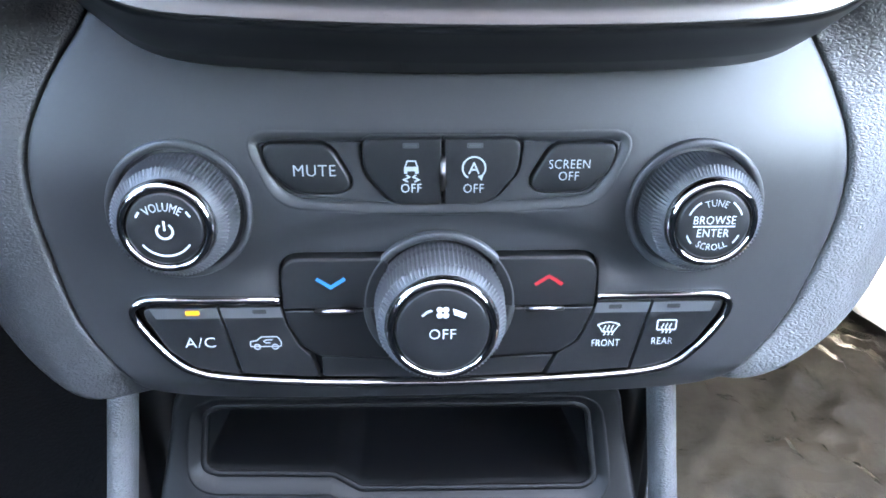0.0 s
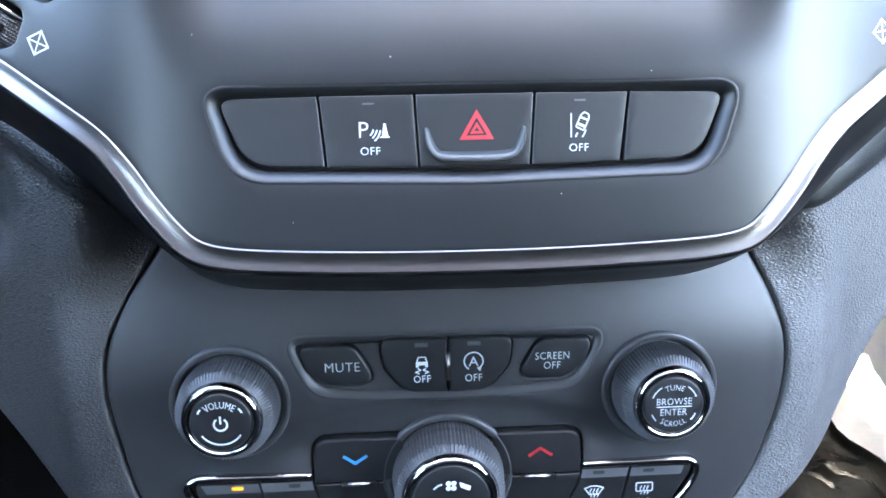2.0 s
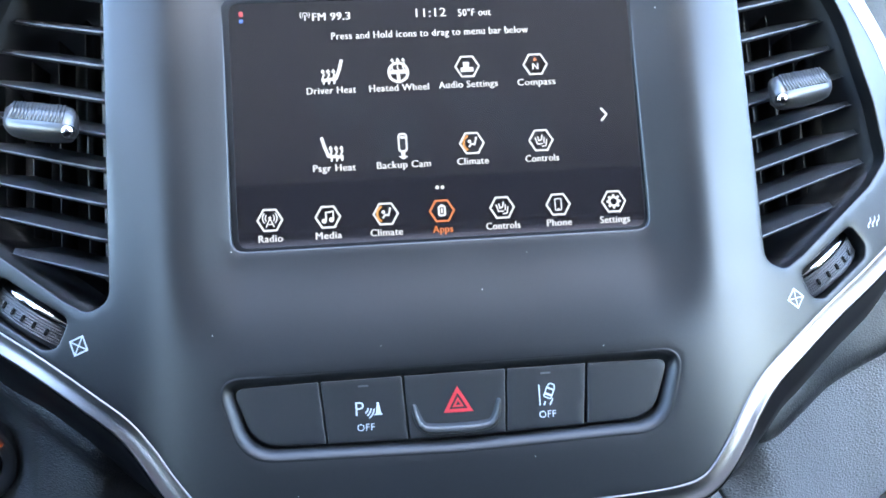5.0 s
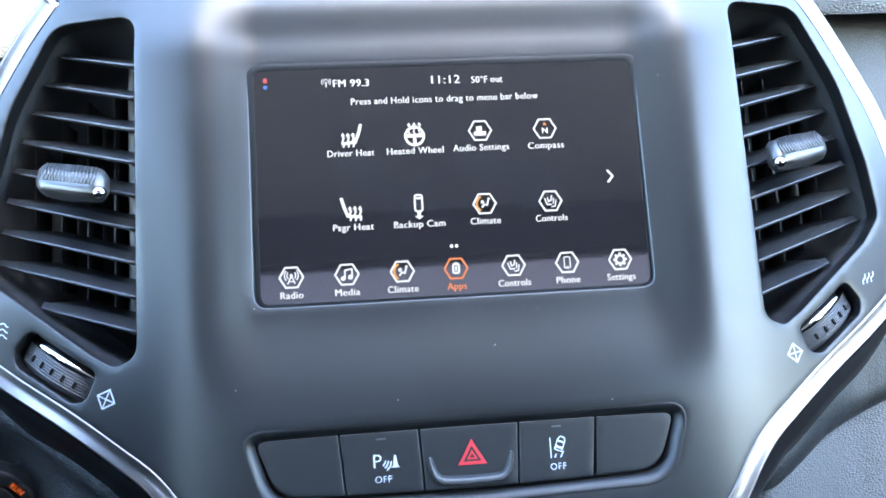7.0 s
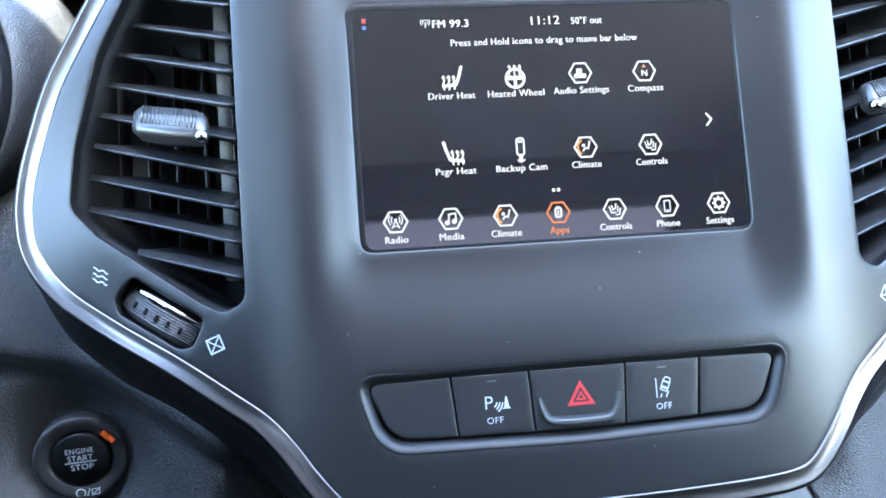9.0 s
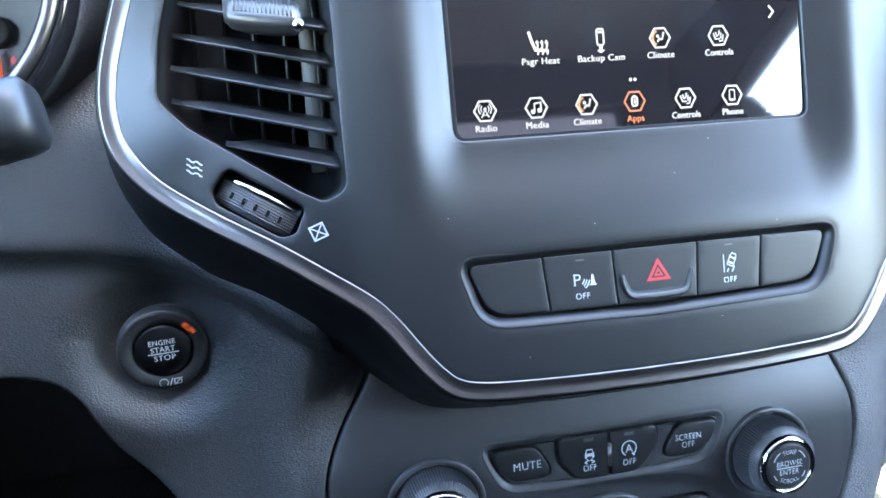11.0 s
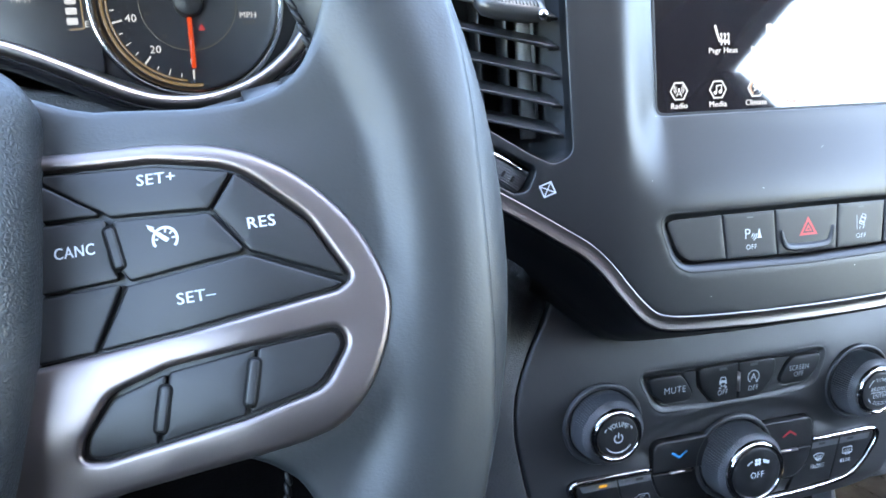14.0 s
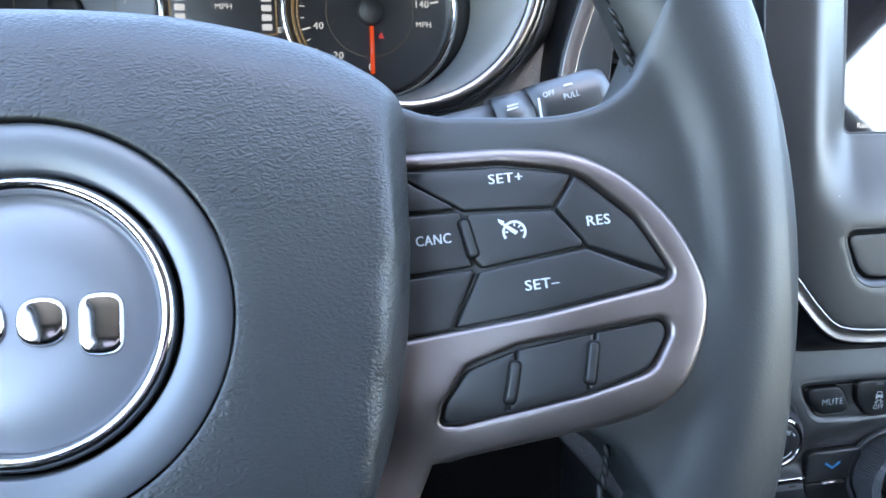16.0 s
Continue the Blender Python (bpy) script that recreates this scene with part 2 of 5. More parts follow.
def plate(outline, holes=(), bevel=0.5, thick=3.0, surf=flat, step=0.0, hole_bevel=None, hole_thick=None, lift=0.0, seg=3):
    """A sheet with rounded rims that follows surf(u, v), with walls going back from its rims."""
    bm = bmesh.new()
    coords, edges, drops, loops = [], [], [], []

    def ring(poly, drop):
        k = len(coords)
        coords.extend(poly)
        drops.extend([drop] * len(poly))
        edges.extend((k + i, k + (i + 1) % len(poly)) for i in range(len(poly)))
        return range(k, k + len(poly))

    hb = bevel if hole_bevel is None else hole_bevel
    outline = ccw(outline)
    walls = []
    for poly, sign, b, deep in [(outline, 1, bevel, thick)] + [(ccw(h), -1, hb, hole_thick if hole_thick is not None else thick) for h in holes]:
        if step:
            poly = dense(poly, step * 1.5)
        if b <= 0:
            walls.append((ring(poly, 0.0), sign, deep))
            continue
        for s in range(seg + 1):
            a = math.pi / 2 * s / seg
            idx = ring(inset(poly, sign * b * (1 - math.cos(a))) if s else poly, b * (1 - math.sin(a)))
            if s == 0:
                walls.append((idx, sign, deep))
    holes = [ccw(h) for h in holes]
    if step:
        q = np.array(outline)
        g = np.stack(np.meshgrid(np.arange(q[:, 0].min(), q[:, 0].max(), step), np.arange(q[:, 1].min(), q[:, 1].max(), step)), -1).reshape(-1, 2)
        keep = inside(inset(outline, bevel + step * 0.4), g)
        for h in holes:
            keep &= ~inside(inset(h, -(hb + step * 0.4)), g)
        for p in g[keep]:
            coords.append((float(p[0]), float(p[1])))
            drops.append(0.0)
    vs, _, fs, ov, _, _ = delaunay_2d_cdt([Vector(c) for c in coords], edges, [], 0, 1e-5)
    drop = [max((drops[o] for o in src), default=0.0) for src in ov]
    where = {}
    for k, src in enumerate(ov):
        for o in src:
            where[o] = k
    made = [bm.verts.new((p.x, p.y, surf(p.x, p.y) - d + lift)) for p, d in zip(vs, drop)]
    mid = np.array([[sum(vs[i].x for i in f) / len(f), sum(vs[i].y for i in f) / len(f)] for f in fs])
    ok = inside(outline, mid)
    for h in holes:
        ok &= ~inside(h, mid)
    for f, good in zip(fs, ok):
        if good:
            try:
                bm.faces.new([made[i] for i in f])
            except ValueError:
                pass
    for idx, sign, deep in walls:
        top = [made[where[i]] for i in idx]
        low = [bm.verts.new((t.co.x, t.co.y, t.co.z - deep)) for t in top]
        for i in range(len(top)):
            j = (i + 1) % len(top)
            if top[i] is top[j]:
                continue
            try:
                bm.faces.new((top[i], low[i], low[j], top[j]) if sign > 0 else (top[j], low[j], low[i], top[i]))
            except ValueError:
                pass
    for f in bm.faces:
        f.normal_update()
    loose = [v for v in bm.verts if not v.link_faces]
    bmesh.ops.delete(bm, geom=loose, context="VERTS")
    return mm(bm)


def mm(bm):
    for v in bm.verts:
        v.co *= 0.001
    return bm


def lathe(profile, seg=48, u=0.0, v=0.0, start=0.0, end=360.0, wave=None):
    """(radius, w) pairs turned round the w axis at (u, v)."""
    bm = bmesh.new()
    whole = abs(end - start) >= 359.9
    n = seg if whole else seg + 1
    rows = []
    for k in range(n):
        a = radians(start + (end - start) * k / seg)
        rows.append([bm.verts.new((u + (r + (wave(k, i) if wave else 0.0)) * math.cos(a), v + (r + (wave(k, i) if wave else 0.0)) * math.sin(a), w)) for i, (r, w) in enumerate(profile)])
    for k in range(n if whole else n - 1):
        a, b = rows[k], rows[(k + 1) % n]
        for i in range(len(profile) - 1):
            bm.faces.new((a[i], b[i], b[i + 1], a[i + 1]))
    bmesh.ops.remove_doubles(bm, verts=bm.verts, dist=1e-4)
    bmesh.ops.recalc_face_normals(bm, faces=bm.faces)
    return mm(bm)


def sweep(path, section, closed=False, up=None, cap=True):
    """section(i, s) gives (across, out) pairs at each path point, laid out across the path and along up(i)."""
    bm = bmesh.new()
    P = [Vector(p) for p in path]
    n, rows = len(P), []
    for i in range(n):
        a = P[i - 1] if (i or closed) else P[i]
        b = P[(i + 1) % n] if (i < n - 1 or closed) else P[i]
        t = (b - a).normalized()
        w = up(i) if up else Vector((0, 0, 1))
        side = t.cross(w).normalized()
        w = side.cross(t).normalized()
        rows.append([bm.verts.new(P[i] + side * x + w * y) for x, y in section(i, i / max(1, n - 1))])
    m = len(rows[0])
    for i in range(n if closed else n - 1):
        a, b = rows[i], rows[(i + 1) % n]
        for k in range(m):
            bm.faces.new((a[k], a[(k + 1) % m], b[(k + 1) % m], b[k]))
    if cap and not closed:
        bm.faces.new(rows[0][::-1])
        bm.faces.new(rows[-1])
    bmesh.ops.recalc_face_normals(bm, faces=bm.faces)
    return mm(bm)


def oval(rx, ry, seg=12, squash=1.0):
    return [(rx * abs(math.cos(a)) ** squash * math.copysign(1, math.cos(a)), ry * abs(math.sin(a)) ** squash * math.copysign(1, math.sin(a))) for a in (2 * math.pi * k / seg for k in range(seg))]


def joined(*bms):
    out = bmesh.new()
    for b in bms:
        me = bpy.data.meshes.new("tmp")
        b.to_mesh(me)
        b.free()
        out.from_mesh(me)
        bpy.data.meshes.remove(me)
    return out


def ribbon(pts, width, closed=False, surf=flat, lift=0.15):
    """A flat printed line."""
    bm = bmesh.new()
    P = [Vector(p[:2]) for p in pts]
    n, rows = len(P), []
    for i in range(n):
        a = P[i - 1] if (i or closed) else P[i]
        b = P[(i + 1) % n] if (i < n - 1 or closed) else P[i]
        e, f = (P[i] - a), (b - P[i])
        e = e.normalized() if e.length > 1e-9 else f.normalized()
        f = f.normalized() if f.length > 1e-9 else e
        na, nb = Vector((-e.y, e.x)), Vector((-f.y, f.x))
        m = na + nb
        m = m / max(0.4, m.dot(na)) if m.length > 1e-6 else na
        rows.append([bm.verts.new((q.x, q.y, surf(q.x, q.y) + lift)) for q in (P[i] - m * width / 2, P[i] + m * width / 2)])
    for i in range(n if closed else n - 1):
        a, b = rows[i], rows[(i + 1) % n]
        bm.faces.new((a[0], b[0], b[1], a[1]))
    bmesh.ops.recalc_face_normals(bm, faces=bm.faces)
    for f in bm.faces:
        if f.normal.z < 0:
            f.normal_flip()
    return mm(bm)


def patch(poly, surf=flat, lift=0.15):
    bm = bmesh.new()
    poly = ccw(poly)
    bm.faces.new([bm.verts.new((p[0], p[1], surf(*p[:2]) + lift)) for p in poly])
    bmesh.ops.triangulate(bm, faces=bm.faces)
    return mm(bm)


def arc(u, v, r, a0, a1, seg=16):
    return [(u + r * math.cos(radians(a0 + (a1 - a0) * k / seg)), v + r * math.sin(radians(a0 + (a1 - a0) * k / seg))) for k in range(seg + 1)]


def circle(u, v, r, seg=20):
    return arc(u, v, r, 0, 360, seg)[:-1]


def hexagon(u, v, r):
    return [(u + r * math.cos(radians(60 * k)), v + r * math.sin(radians(60 * k)) * 0.98) for k in range(6)]


def words(text, u, v, high, wide=0.0, lift=0.15, surf=flat, turn=0.0, bold=0.0, bend=0.0):
    """Lettering, centred on (u, v), with capitals of that height; bold thickens it, or thins it below zero; bend: radius of an arc that it follows."""
    cu = bpy.data.curves.new("lettering", "FONT")
    cu.body, cu.resolution_u = text, 3
    cu.space_character = 1.08
    cu.offset = min(0.0, bold)
    ob = bpy.data.objects.new("lettering", cu)
    me = bpy.data.meshes.new_from_object(ob)
    bpy.data.objects.remove(ob)
    bpy.data.curves.remove(cu)
    fat = 2.6 * max(0.0, bold) * high
    copies = []
    for k, shift in enumerate((-fat, 0.0, fat) if fat else (0.0,)):
        bm = bmesh.new()
        bm.from_mesh(me)
        if not bm.verts:
            return bm
        x0, x1 = min(q.co.x for q in bm.verts), max(q.co.x for q in bm.verts)
        sy = high / 0.69
        sx = (wide - 2 * fat) / (x1 - x0) if wide else sy
        c, s = math.cos(radians(turn)), math.sin(radians(turn))
        for q in bm.verts:
            x, y = (q.co.x - (x0 + x1) / 2) * sx + shift, (q.co.y - 0.345) * sy
            if bend:
                a, r = x / bend, bend + y
                x, y = r * math.sin(a), r * math.cos(a) - bend
            x, y = u + x * c - y * s, v + x * s + y * c
            q.co = (x, y, surf(x, y) + lift + 0.012 * k)
        for f in bm.faces:
            f.normal_update()
            if f.normal.z < 0:
                f.normal_flip()
        copies.append(bm)
    bpy.data.meshes.remove(me)
    return mm(joined(*copies))


def block(x0, y0, z0, x1, y1, z1, bevel=0.0):
    bm = bmesh.new()
    bmesh.ops.create_cube(bm, size=1.0)
    for v in bm.verts:
        v.co = Vector(((x0 + x1) / 2 + v.co.x * (x1 - x0), (y0 + y1) / 2 + v.co.y * (y1 - y0), (z0 + z1) / 2 + v.co.z * (z1 - z0)))
    if bevel:
        bmesh.ops.bevel(bm, geom=list(bm.edges), offset=bevel, segments=2, affect="EDGES")
    return bm


# ---- the cabin that closes the place ----
def setting(name, bm, mat, label):
    return tagged(part(name, bm, mat, None, label, smooth=False), label, name.split("_")[0], kind="structure")


# unseen shell; roof edge, sills and rear window are placed to shape the daylight
setting("ground", block(-400, -400, -0.60, 400, 400, -0.50), ASPHALT, "sunlit worn asphalt lot outside the car")
setting("floor", block(-0.74, -1.0, 0.24, 0.74, 1.0, 0.30), CARPET, "dark grey carpeted car floor")
setting("ceiling", block(-0.80, -1.06, 1.47, 0.80, -0.11, 1.50), HEADLINER, "light grey woven headliner")
setting("wall_front", block(-0.76, 0.95, 0.24, 0.76, 1.0, 0.99), TRIMDARK, "dark firewall behind the dashboard")
setting("wall_rear", joined(block(-0.80, -1.06, 0.24, 0.80, -1.0, 1.19), block(-0.80, -1.06, 1.357, 0.80, -1.0, 1.47), block(-0.80, -1.06, 1.19, -0.62, -1.0, 1.357), block(0.62, -1.06, 1.19, 0.80, -1.0, 1.357)), TRIMDARK, "dark plain trim round the rear window")
rear = part("window_rear", block(-0.62, -1.035, 1.19, 0.62, -1.030, 1.357), TINT, None, smooth=False)
tagged(rear, "dark tinted rear window glass", "window", kind="structure")


def slab(x0, x1, outline):
    """A board on edge with that outline of (y, z)."""
    bm = bmesh.new()
    sides = [[bm.verts.new((x, y, z)) for y, z in outline] for x in (x0, x1)]
    bm.faces.new(sides[0][::-1]), bm.faces.new(sides[1])
    n = len(outline)
    for i in range(n):
        bm.faces.new((sides[0][i], sides[0][(i + 1) % n], sides[1][(i + 1) % n], sides[1][i]))
    bmesh.ops.recalc_face_normals(bm, faces=bm.faces)
    return bm


SILL, RAIL = 0.99, [(-1.0, 1.24), (-0.87, 1.265), (-0.63, 1.338), (-0.30, 1.405), (-0.11, 1.43), (-0.11, 1.47), (-1.0, 1.47)]
setting("wall_left", joined(block(-0.80, -1.0, 0.24, -0.74, 1.0, 0.90), slab(-0.798, -0.742, [(0.50, 0.902), (1.0, 0.902), (1.0, 0.98), (0.50, 1.05)]), slab(-0.798, -0.742, [(-1.0, 0.902), (-0.75, 0.902), (-0.87, 1.263), (-1.0, 1.238)]), slab(-0.80, -0.74, RAIL)), TRIMDARK, "dark driver door trim below the clear window")
# unseen side; its sill heights are stepped to meter light onto fascia and panel
setting("wall_right", joined(block(0.74, -1.0, 0.24, 0.80, -0.57, SILL), block(0.74, -0.566, 0.24, 0.80, -0.10, 0.84), block(0.74, -0.096, 0.24, 0.80, 0.296, 1.06), block(0.74, 0.30, 0.24, 0.80, 1.0, SILL), slab(0.742, 0.798, [(0.30, SILL + 0.002), (0.62, SILL + 0.002), (0.30, 1.22)]), slab(0.742, 0.798, [(-1.0, SILL + 0.002), (-0.57, SILL + 0.002), (-0.69, 1.15), (-0.79, 1.275), (-1.0, 1.238)]), slab(0.74, 0.80, RAIL)), TRIMDARK, "dark right cabin side, unseen, stepped to shape the daylight")

# ---- dashboard skin ----
def between(table, x):
    """Straight-line reading of a table of (x, y)."""
    for (x0, y0), (x1, y1) in zip(table, table[1:]):
        if x <= x1:
            return y0 + (y1 - y0) * max(0.0, x - x0) / (x1 - x0)
    return table[-1][1]


DASH = face(0, 0.229, 0.69, 10)
PANEL_U = -8.3
EDGE = [(100, -61), (113, -49), (124.5, -30), (130, -6), (133, 15), (131, 34), (122.5, 53), (112, 69), (104, 84)]
EDGE_RIGHT = [(100, -61), (115, -49), (128, -30), (136, -6), (139, 12), (137.5, 32), (131, 50), (122, 67), (112, 84)]


FOLD = [(-460, 150), (-300, 142), (-227, 135.5), (-207, 130.5), (-190, 124), (-154, 102), (-120, 78.5), (-60, 40)]


EDGE_BY_HEIGHT = [(v, u) for u, v in EDGE]
RIGHT_BY_HEIGHT = [(v, u) for u, v in EDGE_RIGHT]


def facet(d):
    """Fall of the panel's upper facet, with a small rounding at its crease."""
    if d <= -14.0:
        return 0.0
    if d < 14.0:
        return 0.32 * (d + 14.0) ** 2 / 56.0
    return 0.32 * d + 0.0010 * (d - 14.0) ** 2


def panel_w(u, v):
    """Face of the control panel, shared by the skin beside it."""
    return -5.5 * min(1.0, abs(u) / 133) ** 4 - 7.0 * sstep(-50, -66, v) - facet(min(v, 84) - 33.0)


def hug(u, v, w):
    """Brings the skin level with the panel along their seam."""
    beyond = abs(u - PANEL_U) - between(EDGE_BY_HEIGHT if u < 0 else RIGHT_BY_HEIGHT, v)
    k = sstep(2, 34, beyond) if v < 95 else 1.0
    return (panel_w(133, v) + 0.7) * (1 - k) + w * k if v < 84 else (panel_w(133, 84) + 0.7) * (1 - sstep(84, 110, v)) * (1 - sstep(2, 34, beyond)) + w * (1 - (1 - sstep(84, 110, v)) * (1 - sstep(2, 34, beyond)))


def dash_left(u, v):
    a = -u - 141
    w = -1.0 - 30.0 * sstep(-14, 70, a)
    r = math.hypot(u + 208, v - 93)
    w -= 11.0 * (1 - sstep(19, 42, r))
    w += 8.5 * sstep(-2, 8, v - between(FOLD, u)) * sstep(-112, -140, u)
    w -= 10.0 * sstep(70, 30, v) * sstep(-190, -240, u)
    w -= 45.0 * max(0.0, (v - 190) / 90) ** 1.5
    return hug(u, v, w)


left_out = [(-u + PANEL_U - 1.2, v) for u, v in EDGE]
outline = spline([(-460, 92), (-300, 90), (-262, 86), (-247, 76), (-240, 62), (-232, 46), (-216, 27), (-203, 8), (-187, -11), (-171, -30), (-156, -47), (-139, -59), (-124, -62.5), (-111, -61.5)], 4) + spline(left_out, 4) + [(-112, 110), (-116, 140), (-190, 168), (-206, 195), (-200, 235), (-180, 275), (-150, 318), (-140, 330), (-255, 330)] + arc(-290, 263, 75.5, 62, -112, 24) + [(-345, 200), (-378, 206), (-400, 204), (-460, 190)]
dash = thing("dashboard", DASH, "black grained soft dashboard with a rounded rim", "dashboard")
part("knee_panel", plate(outline, (), 1.6, 45, dash_left, 4.0), LEATHER, dash, "black grained skin round the start button")


def dash_right(u, v):
    a = u - 126
    return hug(u, v, -1.0 - 34.0 * sstep(-10, 80, a) - 0.10 * max(0, a - 80))


right_out = [(u + PANEL_U + 1.2, v) for u, v in EDGE_RIGHT]
outline = spline(right_out[::-1], 4) + spline([(92, -58.5), (100, -60.5), (110, -59), (122, -52), (140, -39), (156, -24), (165, -9), (175, 7), (188, 25), (205, 41), (234, 56), (300, 68), (520, 70)], 4) + [(520, 330), (140, 330), (150, 318), (180, 275), (200, 235), (206, 195), (190, 168), (116, 140), (112, 110)]
# same skin as the driver's side, paled to stand in for passenger-side daylight
part("passenger_panel", plate(outline, (), 1.6, 45, dash_right, 4.0), LIGHTSKIN, dash, "grained skin beside the control panel, paled as if daylit")

# upper skin rolls over, proud of the lower skin; darkened to imitate its shade
ROLL = [(122, 81), (131, 81.5), (142, 84), (155, 90), (173, 98.5), (193, 104.5), (230, 118), (300, 136), (520, 150)]


def roll_w(u, v):
    d = (v - between(ROLL, u)) * 0.85
    lift = 1.0 + (1.0 + 5.5 * sstep(124, 165, u)) * math.sqrt(max(0.0, 1 - (1 - min(1.0, max(0.0, d) / 9.0)) ** 2)) - 1.8 * sstep(9, 22, d) * sstep(215, 150, u)
    return dash_right(u, v) + lift


outline = spline(ROLL, 5) + [(520, 330), (140, 330), (150, 318), (180, 275), (200, 235), (206, 195), (190, 168), (126, 140), (122, 110)]
part("upper_roll", plate(ccw(outline), (), 1.0, 14, roll_w, 3.0), PADSKIN, dash, "rolled edge of the upper skin, darkened to imitate shade")

# ---- centre fascia ----
FASCIA = face(0, 0.213, 0.824, 16.17)


def bow(u):
    return -0.96 * 3.3 * math.log1p(math.exp(min(40, (abs(u) - 102) / 10)))


def fascia_w(u, v):
    dish = 8.5 * sstep(101, 74, abs(u)) * sstep(4, 54, v) * (1 - 0.45 * sstep(156, 176, v))
    return bow(u) - dish - 7.5 * sstep(150, 196, v) * sstep(158, 100, abs(u))


HALF = [(0, -51.6), (30, -51.3), (60, -50.2), (78, -48.8), (88, -46.2), (95, -40.5), (103, -30.5), (110, -20.5), (118.5, -11), (131, -1.8), (152, 12.6), (176, 27.5), (196, 42), (207.5, 57), (211, 72), (209.8, 87), (205, 104), (197, 125), (186.5, 143), (172, 165), (158, 182)]
strip_line = spline([(-u, v) for u, v in HALF[:0:-1]] + HALF, 5)
fascia = thing("centre_fascia", FASCIA, "satin black centre dashboard fascia edged in silver", "dashboard trim")
rim = ccw([(u, v) for u, v in strip_line] + [(150, 190), (-150, 190)])
rim = inset(rim, 2.2)

vent_right = ccw(rpoly([(123, 34, 7), (132, 30.5, 6), (141, 35.5, 3), (181, 64, 10), (192, 76, 10), (189, 100, 60), (178, 137, 60), (158, 170, 12), (123, 170, 8)], 6))
vent_left = ccw([(-u, v) for u, v in vent_right])
THUMB_C = (156.5, 33.2)


def turned(poly, u, v, deg):
    c, s = math.cos(radians(deg)), math.sin(radians(deg))
    return [(u + x * c - y * s, v + x * s + y * c) for x, y in poly]


thumb_right = ccw(turned(rpoly([(-18.5, -5, 4), (-14, -9, 5), (14, -9, 5), (18.5, -5, 5), (17, 6, 4), (-17, 6, 4)], 5), *THUMB_C, 33))
thumb_left = ccw([(-u, v) for u, v in thumb_right])
screen_hole = rect(0.0, 97.5, 158.0, 96.0, 5.0)
pocket = ccw(rpoly([(-85.0, 3.6, 7), (84.6, 3.6, 7), (76.0, -25.2, 16), (0, -27.0, 300), (-76.4, -25.2, 16)], 10))
part("panel", plate(rim, [vent_left, vent_right, thumb_left, thumb_right, screen_hole, pocket], 1.2, 8, fascia_w, 3.2, hole_bevel=0.7, hole_thick=9), SATIN, fascia)

# silver edge strip and the gloss black lip behind it
strip_path = [(u, v, bow(u)) for u, v in strip_line]


def strip_section(i, s):
    return [(-3.6, -3.0), (-3.6, 0.6), (-3.3, 1.05), (-2.8, 0.95), (-1.4, 0.55), (0.0, 0.40), (1.4, 0.45), (2.8, 0.75), (3.3, 0.75), (3.5, 0.3), (3.5, -3.0)]


part("edge_strip", sweep(strip_path, strip_section), SILVER, fascia, "brushed silver edge strip")


LIP_REACH = [(-52, 16.5), (-40, 18), (-20, 23), (-2, 28), (27, 28), (42, 24), (57, 16), (72, 9), (104, 7), (200, 7)]


def lip_section(i, s):
    u, v = strip_line[i]
    out = between(LIP_REACH, v)
    full = 5.5 * sstep(84, 116, u) * sstep(60, 20, v)
    return [(2.6, 0.4), (4.1, 0.1), (5.0, -1.4), (5.6 + full, -6.0), (5.0 + (out - 5.0) * 0.3 + full, -13.5), (5.0 + (out - 5.0) * 0.68 + full * 0.6, -28.0), (out, -42.0), (out - 3, -42.5), (2.6, -6.0)]


part("under_lip", sweep(strip_path, lip_section), LIP, fascia, "matte black lip under the strip")

def chamfer(poly, width, depth, surf, lift=0.0):
    """A sloping rim that runs inwards from a pocket's outline."""
    bm = bmesh.new()
    poly = ccw(poly)
    rows = []
    for k, (d, w) in enumerate(((-1.3, -0.5), (-0.7, 0.06), (0.2, -0.04), (width * 0.5, -depth * 0.45), (width, -depth), (width + 0.3, -depth - 4.0))):
        rows.append([bm.verts.new((u, v, surf(u, v) + w + lift)) for u, v in inset(poly, d)])
    n = len(poly)
    for a, b in zip(rows, rows[1:]):
        for i in range(n):
            bm.faces.new((a[i], a[(i + 1) % n], b[(i + 1) % n], b[i]))
    return mm(bm)


part("switch_rim", chamfer(inset(pocket, 0.2), 3.4, 3.0, fascia_w), RIMBLACK, fascia)

# recess of the switch row
part("switch_recess", plate(inset(pocket, -0.6), (), 0.0, 2.0, lambda u, v: -7.0, 0), DARK, fascia)

# printed vent symbols
for s in (-1, 1):
    box = [(s * 135.2 + x, 19.1 + y) for x, y in turned([(-2.7, -2.7), (2.7, -2.7), (2.7, 2.7), (-2.7, 2.7)], 0, 0, -s * 28 - 8)]
    part("symbol", joined(ribbon(box, 0.55, True, bow_uv := (lambda u, v: bow(u))), ribbon([box[0], box[2]], 0.45, False, bow_uv), ribbon([box[1], box[3]], 0.45, False, bow_uv)), INK, fascia, "white printed closed-vent symbol")
    waves = []
    for k in (-1, 0, 1):
        for_side = [(180.4 + 2.4 * k + 0.45 * t + 0.35 * math.sin(t * 1.9), 48.6 + 0.5 * k + 0.80 * t) if s > 0 else (-180.0 + 1.05 * t + 0.25 * k, 48.4 + 2.2 * k - 0.45 * t + 0.45 * math.sin(t * 1.9)) for t in (-2.8, -2, -1.2, -0.4, 0.4, 1.2, 2, 2.8)]
        waves.append(ribbon(for_side, 0.55, False, bow_uv))
    part("symbol", joined(*waves), INK, fascia, "white printed airflow symbol")


